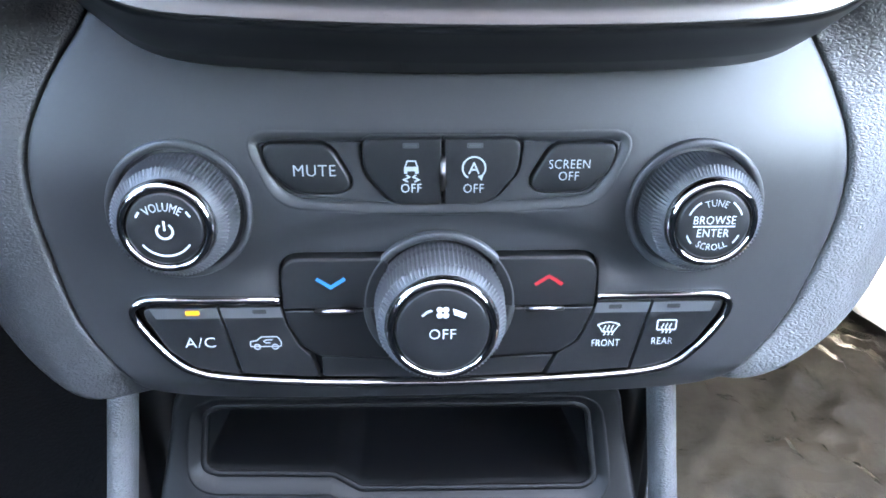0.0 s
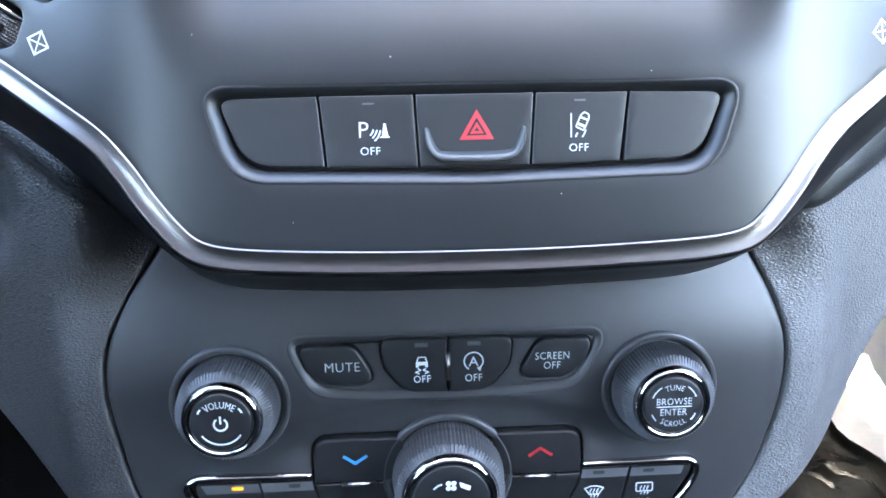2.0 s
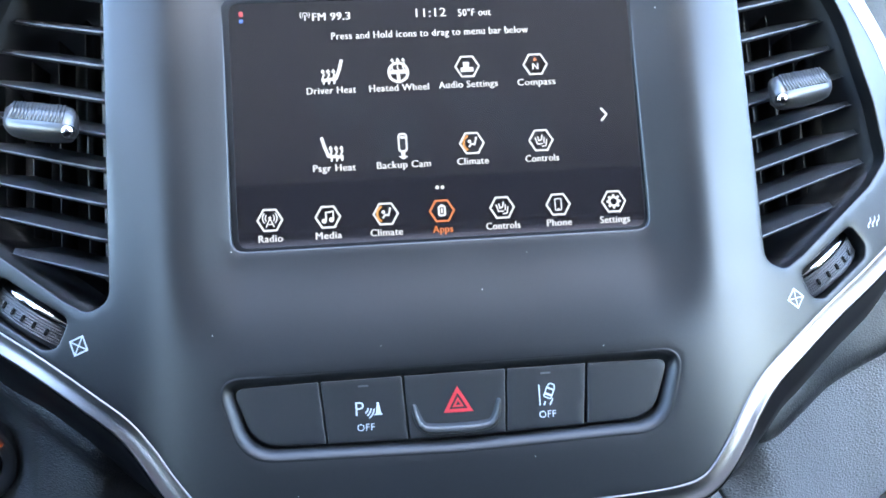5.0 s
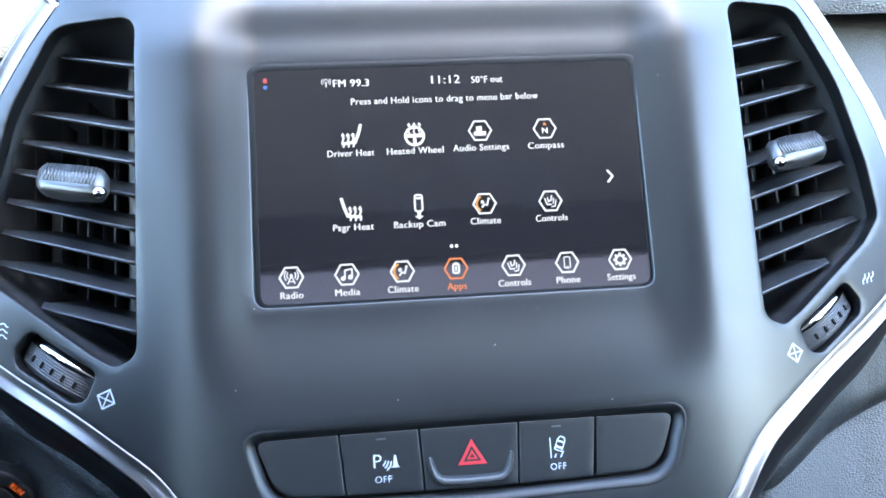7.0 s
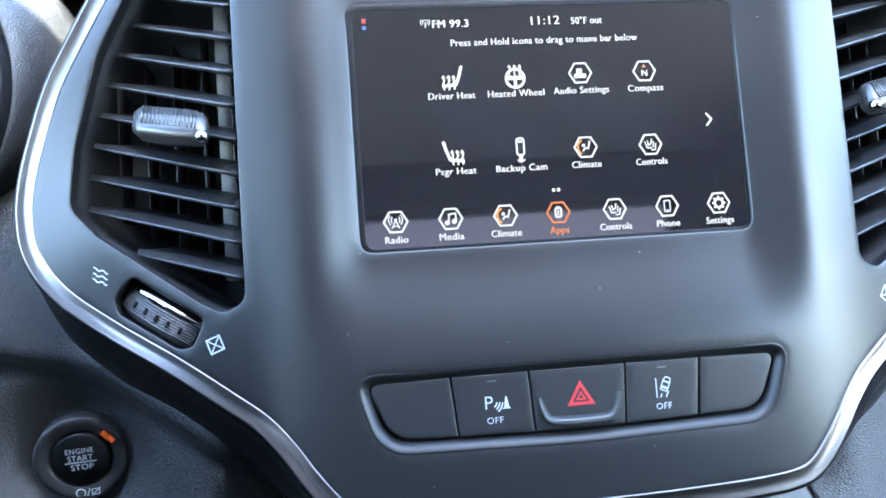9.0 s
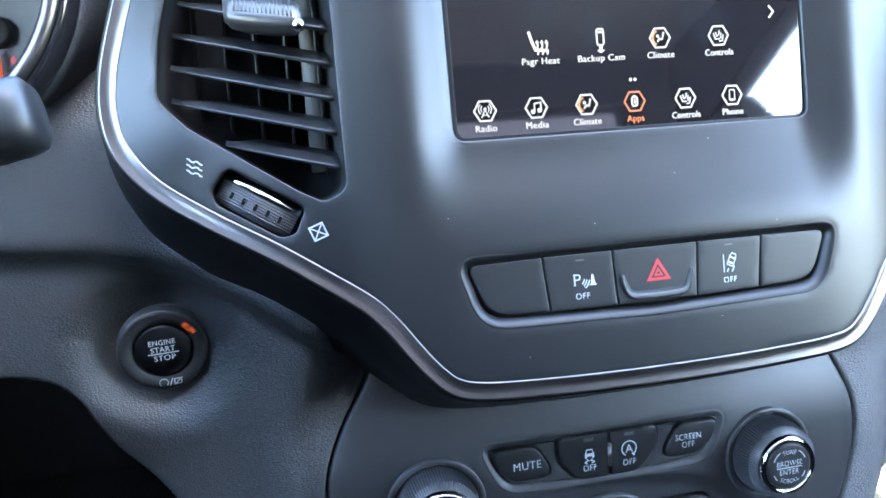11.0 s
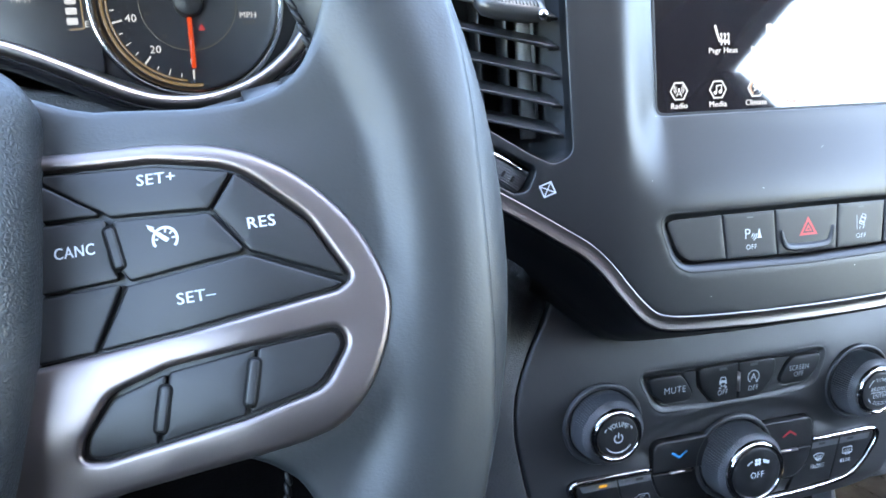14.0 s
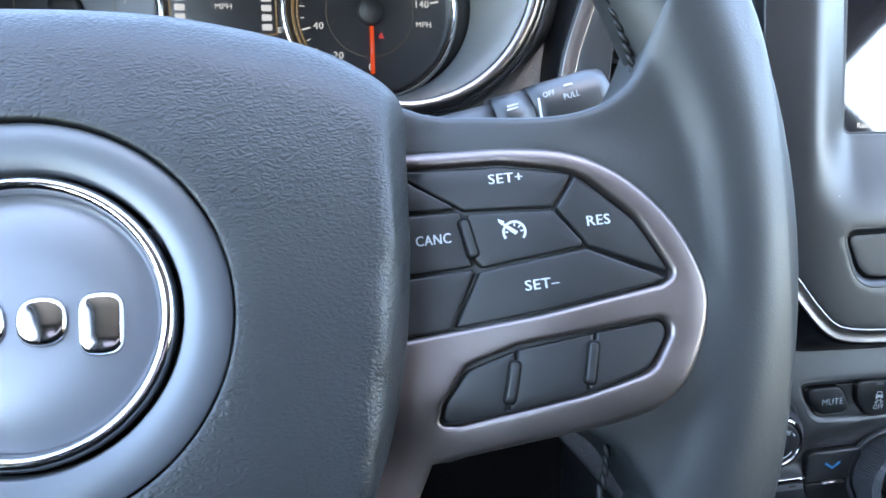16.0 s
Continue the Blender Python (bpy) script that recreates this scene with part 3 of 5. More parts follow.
# ---- air vents ----
def air_vent(s):
    vent = thing("air_vent", FASCIA, "black slatted dashboard air vent with silver tab", "air vent", "dashboard air vents")
    poly = vent_right if s > 0 else vent_left

    # funnel behind the opening
    bm = bmesh.new()
    rings = []
    for k, (shrink, depth) in enumerate([(-0.4, -3.0), (0.6, -14.0), (3.0, -42.0)]):
        rings.append([bm.verts.new((u, v, bow(u) + depth)) for u, v in inset(poly, shrink)])
    n = len(poly)
    for a, b in zip(rings, rings[1:]):
        for i in range(n):
            bm.faces.new((a[i], a[(i + 1) % n], b[(i + 1) % n], b[i]))
    bm.faces.new(rings[-1][::-1])
    bmesh.ops.recalc_face_normals(bm, faces=bm.faces)
    for f in bm.faces:
        f.normal_flip()
    part("housing", mm(bm), HOUSING, vent)
    q = inset(poly, 1.0)

    def run(v):
        """From the inner wall outwards along a slat's rising line, until it meets the opening's edge."""
        mid = s * 128.0
        while inside(q, np.array([(mid - s * 0.25, v + 3.0)]))[0]:
            mid -= s * 0.25
        end = mid + s * 2.0
        while abs(end) < 200 and inside(q, np.array([(end, v + 1.2 + 0.30 * abs(end - mid))]))[0]:
            end += s * 0.5
        return mid, end

    for k in range(9):
        v0 = 42.5 + 13.4 * k
        if not inside(q, np.array([(s * 128.0, v0 + 3.0)]))[0]:
            continue
        inner, outer = run(v0)
        if abs(outer - inner) < 12:
            continue
        bm = bmesh.new()
        rows = []
        steps = 14
        outer -= s * 2.5
        for i in range(steps + 1):
            t = i / steps
            u = inner + (outer - inner) * t
            w = bow(u) - 6.0 - 3.0 * t
            thin = 1.0 - 0.45 * t - 0.42 * sstep(0.72, 1.0, t)
            deep = 15.0 * (1.0 - 0.75 * sstep(0.6, 1.0, t))
            v1 = v0 + 1.2 + 0.30 * abs(u - inner)
            nose = ((-1.2, -1.9), (-1.1, -0.7), (-0.6, -0.1), (0.0, 0.0), (0.4, -0.4), (0.7, -1.4), (0.9 + 0.20 * deep, -deep * 0.5), (0.9 + 0.42 * deep, -deep), (0.2 + 0.42 * deep, -deep), (-0.7 + 0.18 * deep, -deep * 0.5))
            rows.append([bm.verts.new((u, v1 + y * (thin if abs(y) < 2.0 else 1.0), w + z)) for y, z in nose])
        for r0, r1 in zip(rows, rows[1:]):
            for i in range(10):
                bm.faces.new((r0[i], r0[(i + 1) % 10], r1[(i + 1) % 10], r1[i]))
        bm.faces.new(rows[0][::-1]), bm.faces.new(rows[-1])
        bmesh.ops.recalc_face_normals(bm, faces=bm.faces)
        part("slat", mm(bm), SLAT, vent)
        pin = inner + s * 1.6
        part("pivot_clip", mm_block(pin - 1.2, v0 + 0.6, bow(pin) - 13, pin + 1.2, v0 + 3.4, bow(pin) - 8.5, 0.4), TABGREY, vent)
    for k in range(5):
        u = s * (128 + 12.5 * k)
        hi = 160 - 7.0 * k
        lo = 42 + 7.5 * k
        part("vane", mm_block(u - 0.6, lo, bow(u) - 40, u + 0.6, hi, bow(u) - 25, 0.3), DARK, vent)
    part("link_bar", mm_block(s * 130.5 - 4.0, 44, bow(s * 131) - 34, s * 130.5 + 4.0, 160, bow(s * 131) - 27, 0.4), material("grey_link_plastic", (0.13, 0.127, 0.124), 0.6), vent)
    # sliding tab
    cu, cv = s * 148.0, 103.0
    tab = bmesh.new()
    rows = []
    for i in range(13):
        t = i / 12
        u = cu + (t - 0.5) * 29
        end = math.sin(math.pi * min(1, max(0.0, t))) ** 0.28
        lean = 0.22 * s * (u - cu)
        rows.append([tab.verts.new((u, cv + lean + y * (0.55 + 0.45 * end), bow(u) + 3.5 + w * (0.4 + 0.6 * end))) for y, w in ((-7.2, -3), (-7.0, 2.0), (-4.6, 4.6), (-1.2, 4.6), (7.2, -0.6), (8.4, -5.5), (7.0, -9), (-3, -9))])
    for r0, r1 in zip(rows, rows[1:]):
        for i in range(8):
            tab.faces.new((r0[i], r0[(i + 1) % 8], r1[(i + 1) % 8], r1[i]))
    tab.faces.new(rows[0][::-1]), tab.faces.new(rows[-1])
    bmesh.ops.recalc_face_normals(tab, faces=tab.faces)
    grip = part("adjuster_tab", mm(tab), TABGREY, vent, "satin grey vent adjuster tab")
    for k in range(15):
        u = cu - 10.5 + 1.5 * k
        bm = bmesh.new()
        w0 = bow(u) + 3.5
        lv = cv + 0.22 * s * (u - cu)
        pts = [(u - 0.42, lv - 0.8, w0 + 4.3), (u + 0.42, lv - 0.8, w0 + 4.3), (u + 0.42, lv + 7.0, w0 - 0.6), (u - 0.42, lv + 7.0, w0 - 0.6)]
        top = [bm.verts.new((a, b + 0.2, c + 0.28)) for a, b, c in pts]
        low = [bm.verts.new(p) for p in pts]
        bm.faces.new(top)
        for i in range(4):
            bm.faces.new((low[i], low[(i + 1) % 4], top[(i + 1) % 4], top[i]))
        bmesh.ops.recalc_face_normals(bm, faces=bm.faces)
        part("rib", mm(bm), TABGREY, grip)
    bm = bmesh.new()
    bmesh.ops.create_uvsphere(bm, u_segments=14, v_segments=8, radius=2.6)
    for v in bm.verts:
        v.co += Vector((cu - s * 12.8, cv - 6.2, bow(cu - s * 12.8) + 6.0))
    part("pivot", mm(bm), CHROME, grip, "bright chrome pivot")
    # thumbwheel
    c = (s * THUMB_C[0], THUMB_C[1])
    ang = s * 33
    grip_rows = [(-8.2, -7.0), (-8.2, -2.0)] + [(-8.0 + 2.0 * k / 4, -1.8 + 2.1 * k / 4) for k in range(1, 5)] + [(-6.0 + 7.6 * k / 14, 0.3 + 0.6 * k / 14) for k in range(1, 15)] + [(1.6, -7.0)]
    rim_rows = [(1.7, -7.0), (1.7, 0.9), (3.2, 0.6), (4.9, -1.6), (4.9, -7.0)]
    rows, rows2 = [], []
    bm, bm2 = bmesh.new(), bmesh.new()
    for i in range(121):
        t = i / 120 * 2 - 1
        lu = t * 16.3
        arch = 5.0 * (1 - t * t) - 6.0
        for dst, who, sect in ((rows, bm, grip_rows), (rows2, bm2, rim_rows)):
            row = []
            for j, (y, w) in enumerate(sect):
                p = turned([(lu, y)], c[0], c[1], ang)[0]
                groove = -0.45 if who is bm and w > -3 and (i % 3 == 0 or j % 2 == 0) else 0.0
                row.append(who.verts.new((p[0], p[1], bow(p[0]) + arch + w + groove)))
            dst.append(row)
    for who, rr in ((bm, rows), (bm2, rows2)):
        for r0, r1 in zip(rr, rr[1:]):
            for i in range(len(r0) - 1):
                who.faces.new((r0[i], r0[i + 1], r1[i + 1], r1[i]))
        who.faces.new(rr[0]), who.faces.new(rr[-1][::-1])
        bmesh.ops.recalc_face_normals(who, faces=who.faces)
    wheel = part("thumbwheel", mm(bm), SMOKE, vent, "dark knurled vent thumbwheel", smooth=False)
    part("wheel_rim", mm(bm2), CHROME, wheel, "bright thumbwheel rim")
    for k in range(5):
        lu = (k - 2) * 5.2
        p = turned([(lu, -3.0)], c[0], c[1], ang)[0]
        arch = 5.0 * (1 - (lu / 16.3) ** 2) - 6.0
        slot = turned(rect(0, 0, 1.3, 2.8, 0.6), *p, ang)
        part("index_slot", plate(slot, (), 0.2, 0.8, lambda u, v: bow(u) + arch + 1.0), BLACK, wheel, "dark index slot")
    base = inset(thumb_right if s > 0 else thumb_left, -0.5)
    part("wheel_well", plate(base, (), 0.0, 1.0, lambda u, v: bow(u) - 9.5), DARK, vent)
    return vent


def mm_block(u0, v0, w0, u1, v1, w1, bevel):
    return mm(block(u0, v0, w0, u1, v1, w1, bevel))


air_vent(-1)
air_vent(1)

# ---- touchscreen ----
SCREEN = face(0, 0.2395, 0.88, 14.9)
screen = thing("touchscreen", SCREEN, "lit dark touchscreen with white menu icons", "touchscreen")
part("glass", plate(rect(0.6, 36.5, 156.5, 95.0, 4.0), (), 0.0, 3.0), GLASS, screen, "glossy dark display glass", smooth=False)
part("border", plate(rect(0.6, 36.5, 161.0, 99.0, 6.0), [rect(0.6, 36.5, 155.0, 93.6, 4.0)], 0.12, 6.0, lift=0.15), LIP, screen, "thin black border")
R = 4.6
CAPS = {"Radio": 9.0, "Media": 9.8, "Climate": 12.3, "Controls": 13.2, "Apps": 7.8, "Phone": 9.8, "Settings": 11.8, "Audio Settings": 23.0, "Compass": 15.0}


def hexed(u, v, name, icon, mat=None):
    """A hexagon icon with its caption."""
    mat = mat or PIXWHITE
    ring = part("icon", ribbon(hexagon(u, v, R), 0.75, True), mat, screen)
    for bm, m in icon(u, v):
        part("icon_detail", bm, m, ring)
    part("caption", words(name, u, v - 6.9, 2.65, CAPS[name], bold=0.016), mat, screen)


def ic_radio(u, v):
    bits = [ribbon([(u - 1.5, v - 2.6), (u, v + 0.6), (u + 1.5, v - 2.6)], 0.5), ribbon([(u - 1, v - 1.6), (u + 1, v - 1.6)], 0.4), patch(circle(u, v + 0.8, 0.6))]
    for r in (1.7, 2.7):
        bits += [ribbon(arc(u, v + 0.8, r, -45, 45, 6), 0.45), ribbon(arc(u, v + 0.8, r, 135, 225, 6), 0.45)]
    return [(b, PIXWHITE) for b in bits]


def ic_media(u, v):
    return [(b, PIXWHITE) for b in (patch(circle(u - 1.5, v - 1.5, 0.95)), patch(circle(u + 1.3, v - 1.1, 0.95)), ribbon([(u - 0.75, v - 1.5), (u - 0.75, v + 1.7), (u + 2.0, v + 2.1), (u + 2.0, v - 1.1)], 0.6))]


def ic_climate(u, v):
    return [(ribbon(arc(u, v, 3.2, 115, 240, 10), 0.9), PIXAMBER)] + [(b, PIXWHITE) for b in (ribbon([(u - 1.2, v - 1.6), (u - 0.2, v - 0.3), (u + 1.0, v - 0.6), (u + 1.6, v + 1.4)], 0.7), patch(circle(u - 0.9, v + 0.7, 0.7)), patch(circle(u + 1.7, v + 1.9, 0.5)))]


def ic_apps(u, v):
    return [(b, PIXWHITE) for b in (ribbon(rect(u, v, 2.3, 3.6, 0.8), 0.8, True), patch(rect(u, v, 0.7, 2.0)), ribbon([(u - 0.6, v + 2.2), (u + 0.6, v + 2.2)], 0.5))]


def ic_controls(u, v):
    return [(b, PIXWHITE) for b in (ribbon([(u - 2.3, v + 1.2), (u - 1.4, v - 1.4), (u + 0.6, v - 1.4)], 0.55), ribbon([(u - 1.2, v + 1.6), (u - 0.8, v - 0.2), (u + 0.2, v + 0.2), (u + 0.6, v + 2.2)], 0.55), ribbon([(u + 0.2, v - 2.4), (u + 1.8, v - 2.2), (u + 2.3, v + 0.4)], 0.5), ribbon([(u + 1.1, v - 1.2), (u + 1.3, v + 1.2)], 0.5))]


def ic_phone(u, v):
    return [(b, PIXWHITE) for b in (ribbon(rect(u, v, 2.4, 4.4, 0.5), 0.45, True), ribbon([(u - 0.5, v - 1.7), (u + 0.5, v - 1.7)], 0.35))]


def ic_settings(u, v):
    bits = [ribbon(circle(u, v, 1.7), 0.9, True)]
    for k in range(8):
        a = math.pi / 4 * k
        bits.append(ribbon([(u + 2.0 * math.cos(a), v + 2.0 * math.sin(a)), (u + 2.8 * math.cos(a), v + 2.8 * math.sin(a))], 0.95))
    return [(b, PIXWHITE) for b in bits]


def ic_audio(u, v):
    return [(b, PIXWHITE) for b in (patch(rect(u - 0.1, v - 1.2, 5.0, 1.8)), patch(rect(u - 0.4, v + 0.6, 2.4, 2.4)))]


def ic_compass(u, v):
    return [(words("N", u, v - 0.8, 2.4, bold=0.02), PIXWHITE), (patch([(u - 0.8, v + 1.4), (u + 0.8, v + 1.4), (u, v + 3.0)]), PIXORANGE)]


for u, name, icon in ((-65.0, "Radio", ic_radio), (-43.5, "Media", ic_media), (-21.8, "Climate", ic_climate), (22.6, "Controls", ic_controls), (44.4, "Phone", ic_phone), (66.2, "Settings", ic_settings)):
    hexed(u, -0.2, name, icon)
hexed(-0.5, -0.2, "Apps", ic_apps, PIXORANGE)
for u, v, name, icon in ((12.9, 55.4, "Audio Settings", ic_audio), (39.6, 55.2, "Compass", ic_compass), (12.7, 25.3, "Climate", ic_climate), (39.6, 25.1, "Controls", ic_controls)):
    hexed(u, v, name, icon)


def seat_icon(u, v, s):
    bits = [ribbon([(u + s * 4.4, v + 4.6), (u + s * 3.4, v + 0.8), (u + s * 2.0, v - 2.8), (u - s * 3.6, v - 3.4)], 1.3)]
    for k in range(3):
        x = u - s * 2.9 + s * k * 2.0
        bits.append(ribbon([(x + 0.35 * math.sin(t * 2), v - 4.9 + t * 0.95) for t in range(6)], 0.75))
        bits.append(patch([(x - 0.95, v - 0.2), (x + 0.95, v - 0.2), (x, v + 1.2)]))
    icon_of(bits)


def icon_of(bits):
    """The first stroke is the icon; the rest are its details."""
    main = part("icon", bits[0], PIXWHITE, screen)
    for b in bits[1:]:
        part("icon_detail", b, PIXWHITE, main)


seat_icon(-39.6, 55.5, 1)
part("caption", words("Driver Heat", -39.6, 48.3, 2.65, 18.8, bold=0.016), PIXWHITE, screen)
seat_icon(-40.0, 25.7, -1)
part("caption", words("Psgr Heat", -40.0, 18.4, 2.65, 16.2, bold=0.016), PIXWHITE, screen)
bits = [ribbon(circle(-13.8, 54.2, 3.7), 1.1, True), ribbon([(-17.4, 54.4), (-10.2, 54.4)], 1.6), ribbon([(-13.8, 54.2), (-13.8, 50.8)], 1.4)]
for k in range(3):
    x = -15.9 + 2.1 * k
    bits += [ribbon([(x + 0.3 * math.sin(t * 2), 54.0 + t * 1.0) for t in range(6)], 0.6), patch([(x - 0.9, 58.6), (x + 0.9, 58.6), (x, 60.0)])]
icon_of(bits)
part("caption", words("Heated Wheel", -13.8, 48.3, 2.65, 23.0, bold=0.016), PIXWHITE, screen)
icon_of([ribbon(rect(-13.8, 26.8, 2.9, 6.6, 1.0), 0.8, True), patch(rect(-13.8, 28.8, 1.8, 1.0)), patch([(-15.8, 21.6), (-11.8, 21.6), (-13.8, 19.8 + 0.4)]), patch(rect(-13.8, 22.6, 1.6, 1.8))])
part("caption", words("Backup Cam", -13.8, 18.4, 2.65, 20.6, bold=0.016), PIXWHITE, screen)
part("caption", words("FM 99.3", -38.2, 77.2, 3.0, 14.6, bold=0.02), PIXWHITE, screen)
icon_of([ribbon([(-48.2, 75.8), (-48.2, 78.0)], 0.5), ribbon(arc(-48.2, 78.0, 1.0, -40, 220, 8), 0.35), ribbon(arc(-48.2, 78.0, 1.8, -40, 40, 5), 0.35), ribbon(arc(-48.2, 78.0, 1.8, 140, 220, 5), 0.35)])
part("clock_digits", words("11:12", 0.2, 77.4, 3.4, 11.8, bold=0.010), PIXWHITE, screen)
part("caption", words("50°F out", 17.2, 76.9, 2.8, 13.0, bold=0.015), PIXWHITE, screen)
part("caption", words("Press and Hold icons to drag to menu bar below", -0.4, 69.4, 2.75, 76.5, bold=0.014), PIXWHITE, screen)
part("arrow", ribbon([(64.0, 36.8), (66.2, 34.2), (64.0, 31.6)], 0.9), PIXWHITE, screen)
for u in (-1.7, 0.3):
    part("page_dot", patch(circle(u, 8.8, 0.75, 10)), PIXWHITE, screen)
part("status_mark", patch(rect(-72.3, 79.2, 1.6, 2.0)), PIXRED, screen)
part("status_mark", patch(rect(-72.3, 76.4, 1.6, 1.5)), PIXBLUE, screen)

for u, v, r in ((-36.0, 42.0, 12.0), (-14.6, 30.0, 12.0), (12.0, 44.0, 12.0), (33.0, 32.0, 12.0)):
    part("hexagon_pattern", patch(hexagon(u, v, r), flat, 0.06), FAINT, screen, "faint hexagon of the display background")

# ---- switch row below the screen ----
switches = thing("switch_row", FASCIA, "row of five black fascia switches", "switch panel")


def curved(u, v):
    return -1.6 - (u / 80) ** 2 * 1.0


sw1 = rpoly([(-80.0, 0.2, 3.5), (-49.4, 0.6, 0.6), (-47.6, -21.2, 0.6), (-72.0, -20.4, 13)], 9)
names = ["switch", "switch", "hazard_switch", "switch", "switch"]
shapes = [sw1, rpoly([(-48.7, 0.6, 0.6), (-19.7, 0.7, 0.6), (-18.6, -21.8, 0.6), (-46.9, -21.3, 0.6)]), rpoly([(-19.0, 0.7, 0.6), (18.0, 0.7, 0.6), (16.6, -21.8, 0.6), (-17.9, -21.8, 0.6)]), rpoly([(18.7, 0.7, 0.6), (47.9, 0.6, 0.6), (45.4, -21.3, 0.6), (17.3, -21.8, 0.6)]), [(-u - 0.8, v) for u, v in sw1]]
keys = []
for name, shape in zip(names, shapes):
    keys.append(part(name, plate(shape, (), 0.5, 5.0, curved, 2.5), BUTTON, switches))


part("lettering", words("OFF", -33.3, -16.4, 2.4, surf=curved, bold=-0.008), WHITE, keys[1])
part("lettering", words("P", -35.2, -9.8, 4.9, surf=curved, bold=-0.008), INK, keys[1])
fan = [ribbon(arc(-35.0, -9.4, r, -52, -8, 5), 0.5, False, curved) for r in (2.8, 3.9, 5.0)] + [patch([(-29.6, -12.0), (-27.6, -12.0), (-28.4, -8.0), (-29.0, -8.0)], curved), ribbon([(-30.2, -12.2), (-27.2, -12.2)], 0.4, False, curved)]
part("symbol", joined(*fan), INK, keys[1])
part("lettering", words("OFF", 32.3, -16.6, 2.4, surf=curved, bold=-0.008), WHITE, keys[3])
lane = [ribbon([(29.8, -13.4), (29.8, -6.0)], 0.4, False, curved), ribbon([(33.4, -13.4), (34.6, -11.2)], 0.45, False, curved), ribbon(turned(rpoly([(-1.4, -2.6, 0.4), (1.4, -2.6, 0.4), (1.4, 1.2, 0.4), (0.9, 2.6, 0.4), (-0.9, 2.6, 0.4), (-1.4, 1.2, 0.4)], 3), 33.6, -8.4, -24), 0.4, True, curved), ribbon(turned([(-1.2, 0.8), (1.2, 0.8)], 33.6, -8.4, -24), 0.6, False, curved), ribbon(turned([(-1.2, -1.4), (1.2, -1.4)], 33.6, -8.4, -24), 0.8, False, curved), ribbon([(31.2, -13.4), (31.8, -12.0)], 0.45, False, curved)]
part("symbol", joined(*lane), INK, keys[3])
part("symbol", joined(ribbon([(-4.4, -12.9), (4.4, -12.9), (0.0, -5.4)], 1.2, True, curved), ribbon([(-1.5, -11.3), (1.5, -11.3), (0.0, -8.8)], 0.7, True, curved)), RED, keys[2], "red hazard triangle")
scoop = [(-15.8, -9.6), (-14.8, -14.0), (-13.0, -17.4), (-9.5, -18.6), (0, -18.9), (9.0, -18.6), (12.2, -17.4), (13.8, -14.0), (14.8, -9.6)]
scoop = spline(scoop, 4)
part("scoop_edge", sweep([(u, v, curved(u, v)) for u, v in scoop], lambda i, s: [(x * (0.25 + 0.75 * math.sin(math.pi * s) ** 0.5), y) for x, y in ((-2.2, -0.2), (0.9, 1.2), (1.7, 1.0), (2.2, -0.2), (0, -0.8))]), SCOOP, keys[2])
for u in (-33.6, 32.6):
    part("lamp_slot", ribbon([(u - 1.8, -1.9), (u + 1.8, -1.9)], 0.6, False, curved, 0.1), SMOKE, keys[1 if u < 0 else 3])

# ---- climate and audio control panel ----
CONTROL = face(PANEL_U / 1000, 0.229, 0.69, 10)


def control_w(u, v):
    return panel_w(u, v) - 2.6 * sstep(1.12, 0.92, math.hypot(u / 70, (v + 20) / 29.5)) * sstep(-19, -9, v)


control = thing("control_panel", CONTROL, "satin black climate and audio control panel", "control panel")
outline = spline([(0, -64.5), (60, -64.0)] + EDGE_RIGHT, 5) + [(60, 86), (-60, 86)] + spline([(-u, v) for u, v in EDGE[::-1]] + [(-60, -64.0), (0, -64.5)], 5)[:-1]
KNOBS = [(-84.5, 12.2), (84.9, 12.0)]
MAIN = (-0.3, -22.2)
row_pocket = ccw(rpoly([(-64.0, 37.6, 6), (64.0, 37.6, 6), (53.0, 13.2, 14), (20, 10.8, 60), (-20, 10.8, 60), (-53.0, 13.2, 14)], 8))
low_pocket = ccw(rpoly([(-104, -20.5, 5), (-54.8, -20.5, 0.5), (-54.8, -4.0, 7.4), (54.8, -4.0, 7.4), (54.8, -20.5, 0.5), (101.5, -20.5, 5), (102.2, -27, 5), (90, -45, 12), (66, -51.6, 20), (0, -54.2, 80), (-66, -51.6, 20), (-90, -46, 12), (-105, -27, 5)], 6))
part("panel", plate(outline, [row_pocket, low_pocket], 1.5, 12, control_w, 3.0, hole_bevel=0.6, hole_thick=7), CTRL, control)
part("button_rim", chamfer(inset(row_pocket, 0.2), 3.4, 1.8, control_w), CTRL, control)
part("button_recess", plate(inset(row_pocket, -0.5), (), 0, 1.0, lambda u, v: -5.0), DARK, control)
part("button_recess", plate(inset(low_pocket, -0.5), (), 0, 1.0, lambda u, v: -5.0), DARK, control)
MUTE_SHAPE = [(-57.6, 34.2, 4), (-36.0, 34.2, 8), (-26.6, 17.8, 5), (-47.0, 17.8, 9), (-54.8, 24.6, 9)]
TWIN_SHAPE = [(-25.8, 35.8, 4), (-24.8, 24.6, 9), (-16.0, 13.8, 10)]
part("recess_filler", plate(inset(row_pocket, 3.3), [inset(ccw(rpoly(MUTE_SHAPE, 8)), -0.7), inset(ccw(rpoly(TWIN_SHAPE + [(-u, v, r) for u, v, r in TWIN_SHAPE[::-1]], 8)), -0.7), inset(ccw(rpoly([(-u, v, r) for u, v, r in MUTE_SHAPE], 8)), -0.7)], 0.5, 3.5, lambda u, v: -1.5), CTRL, control)


def push(name, shape, up=0.4, bevel=1.0, step=0):
    return part(name, plate(shape, (), bevel, 5.0, lambda u, v: up, step), BUTTON, control)


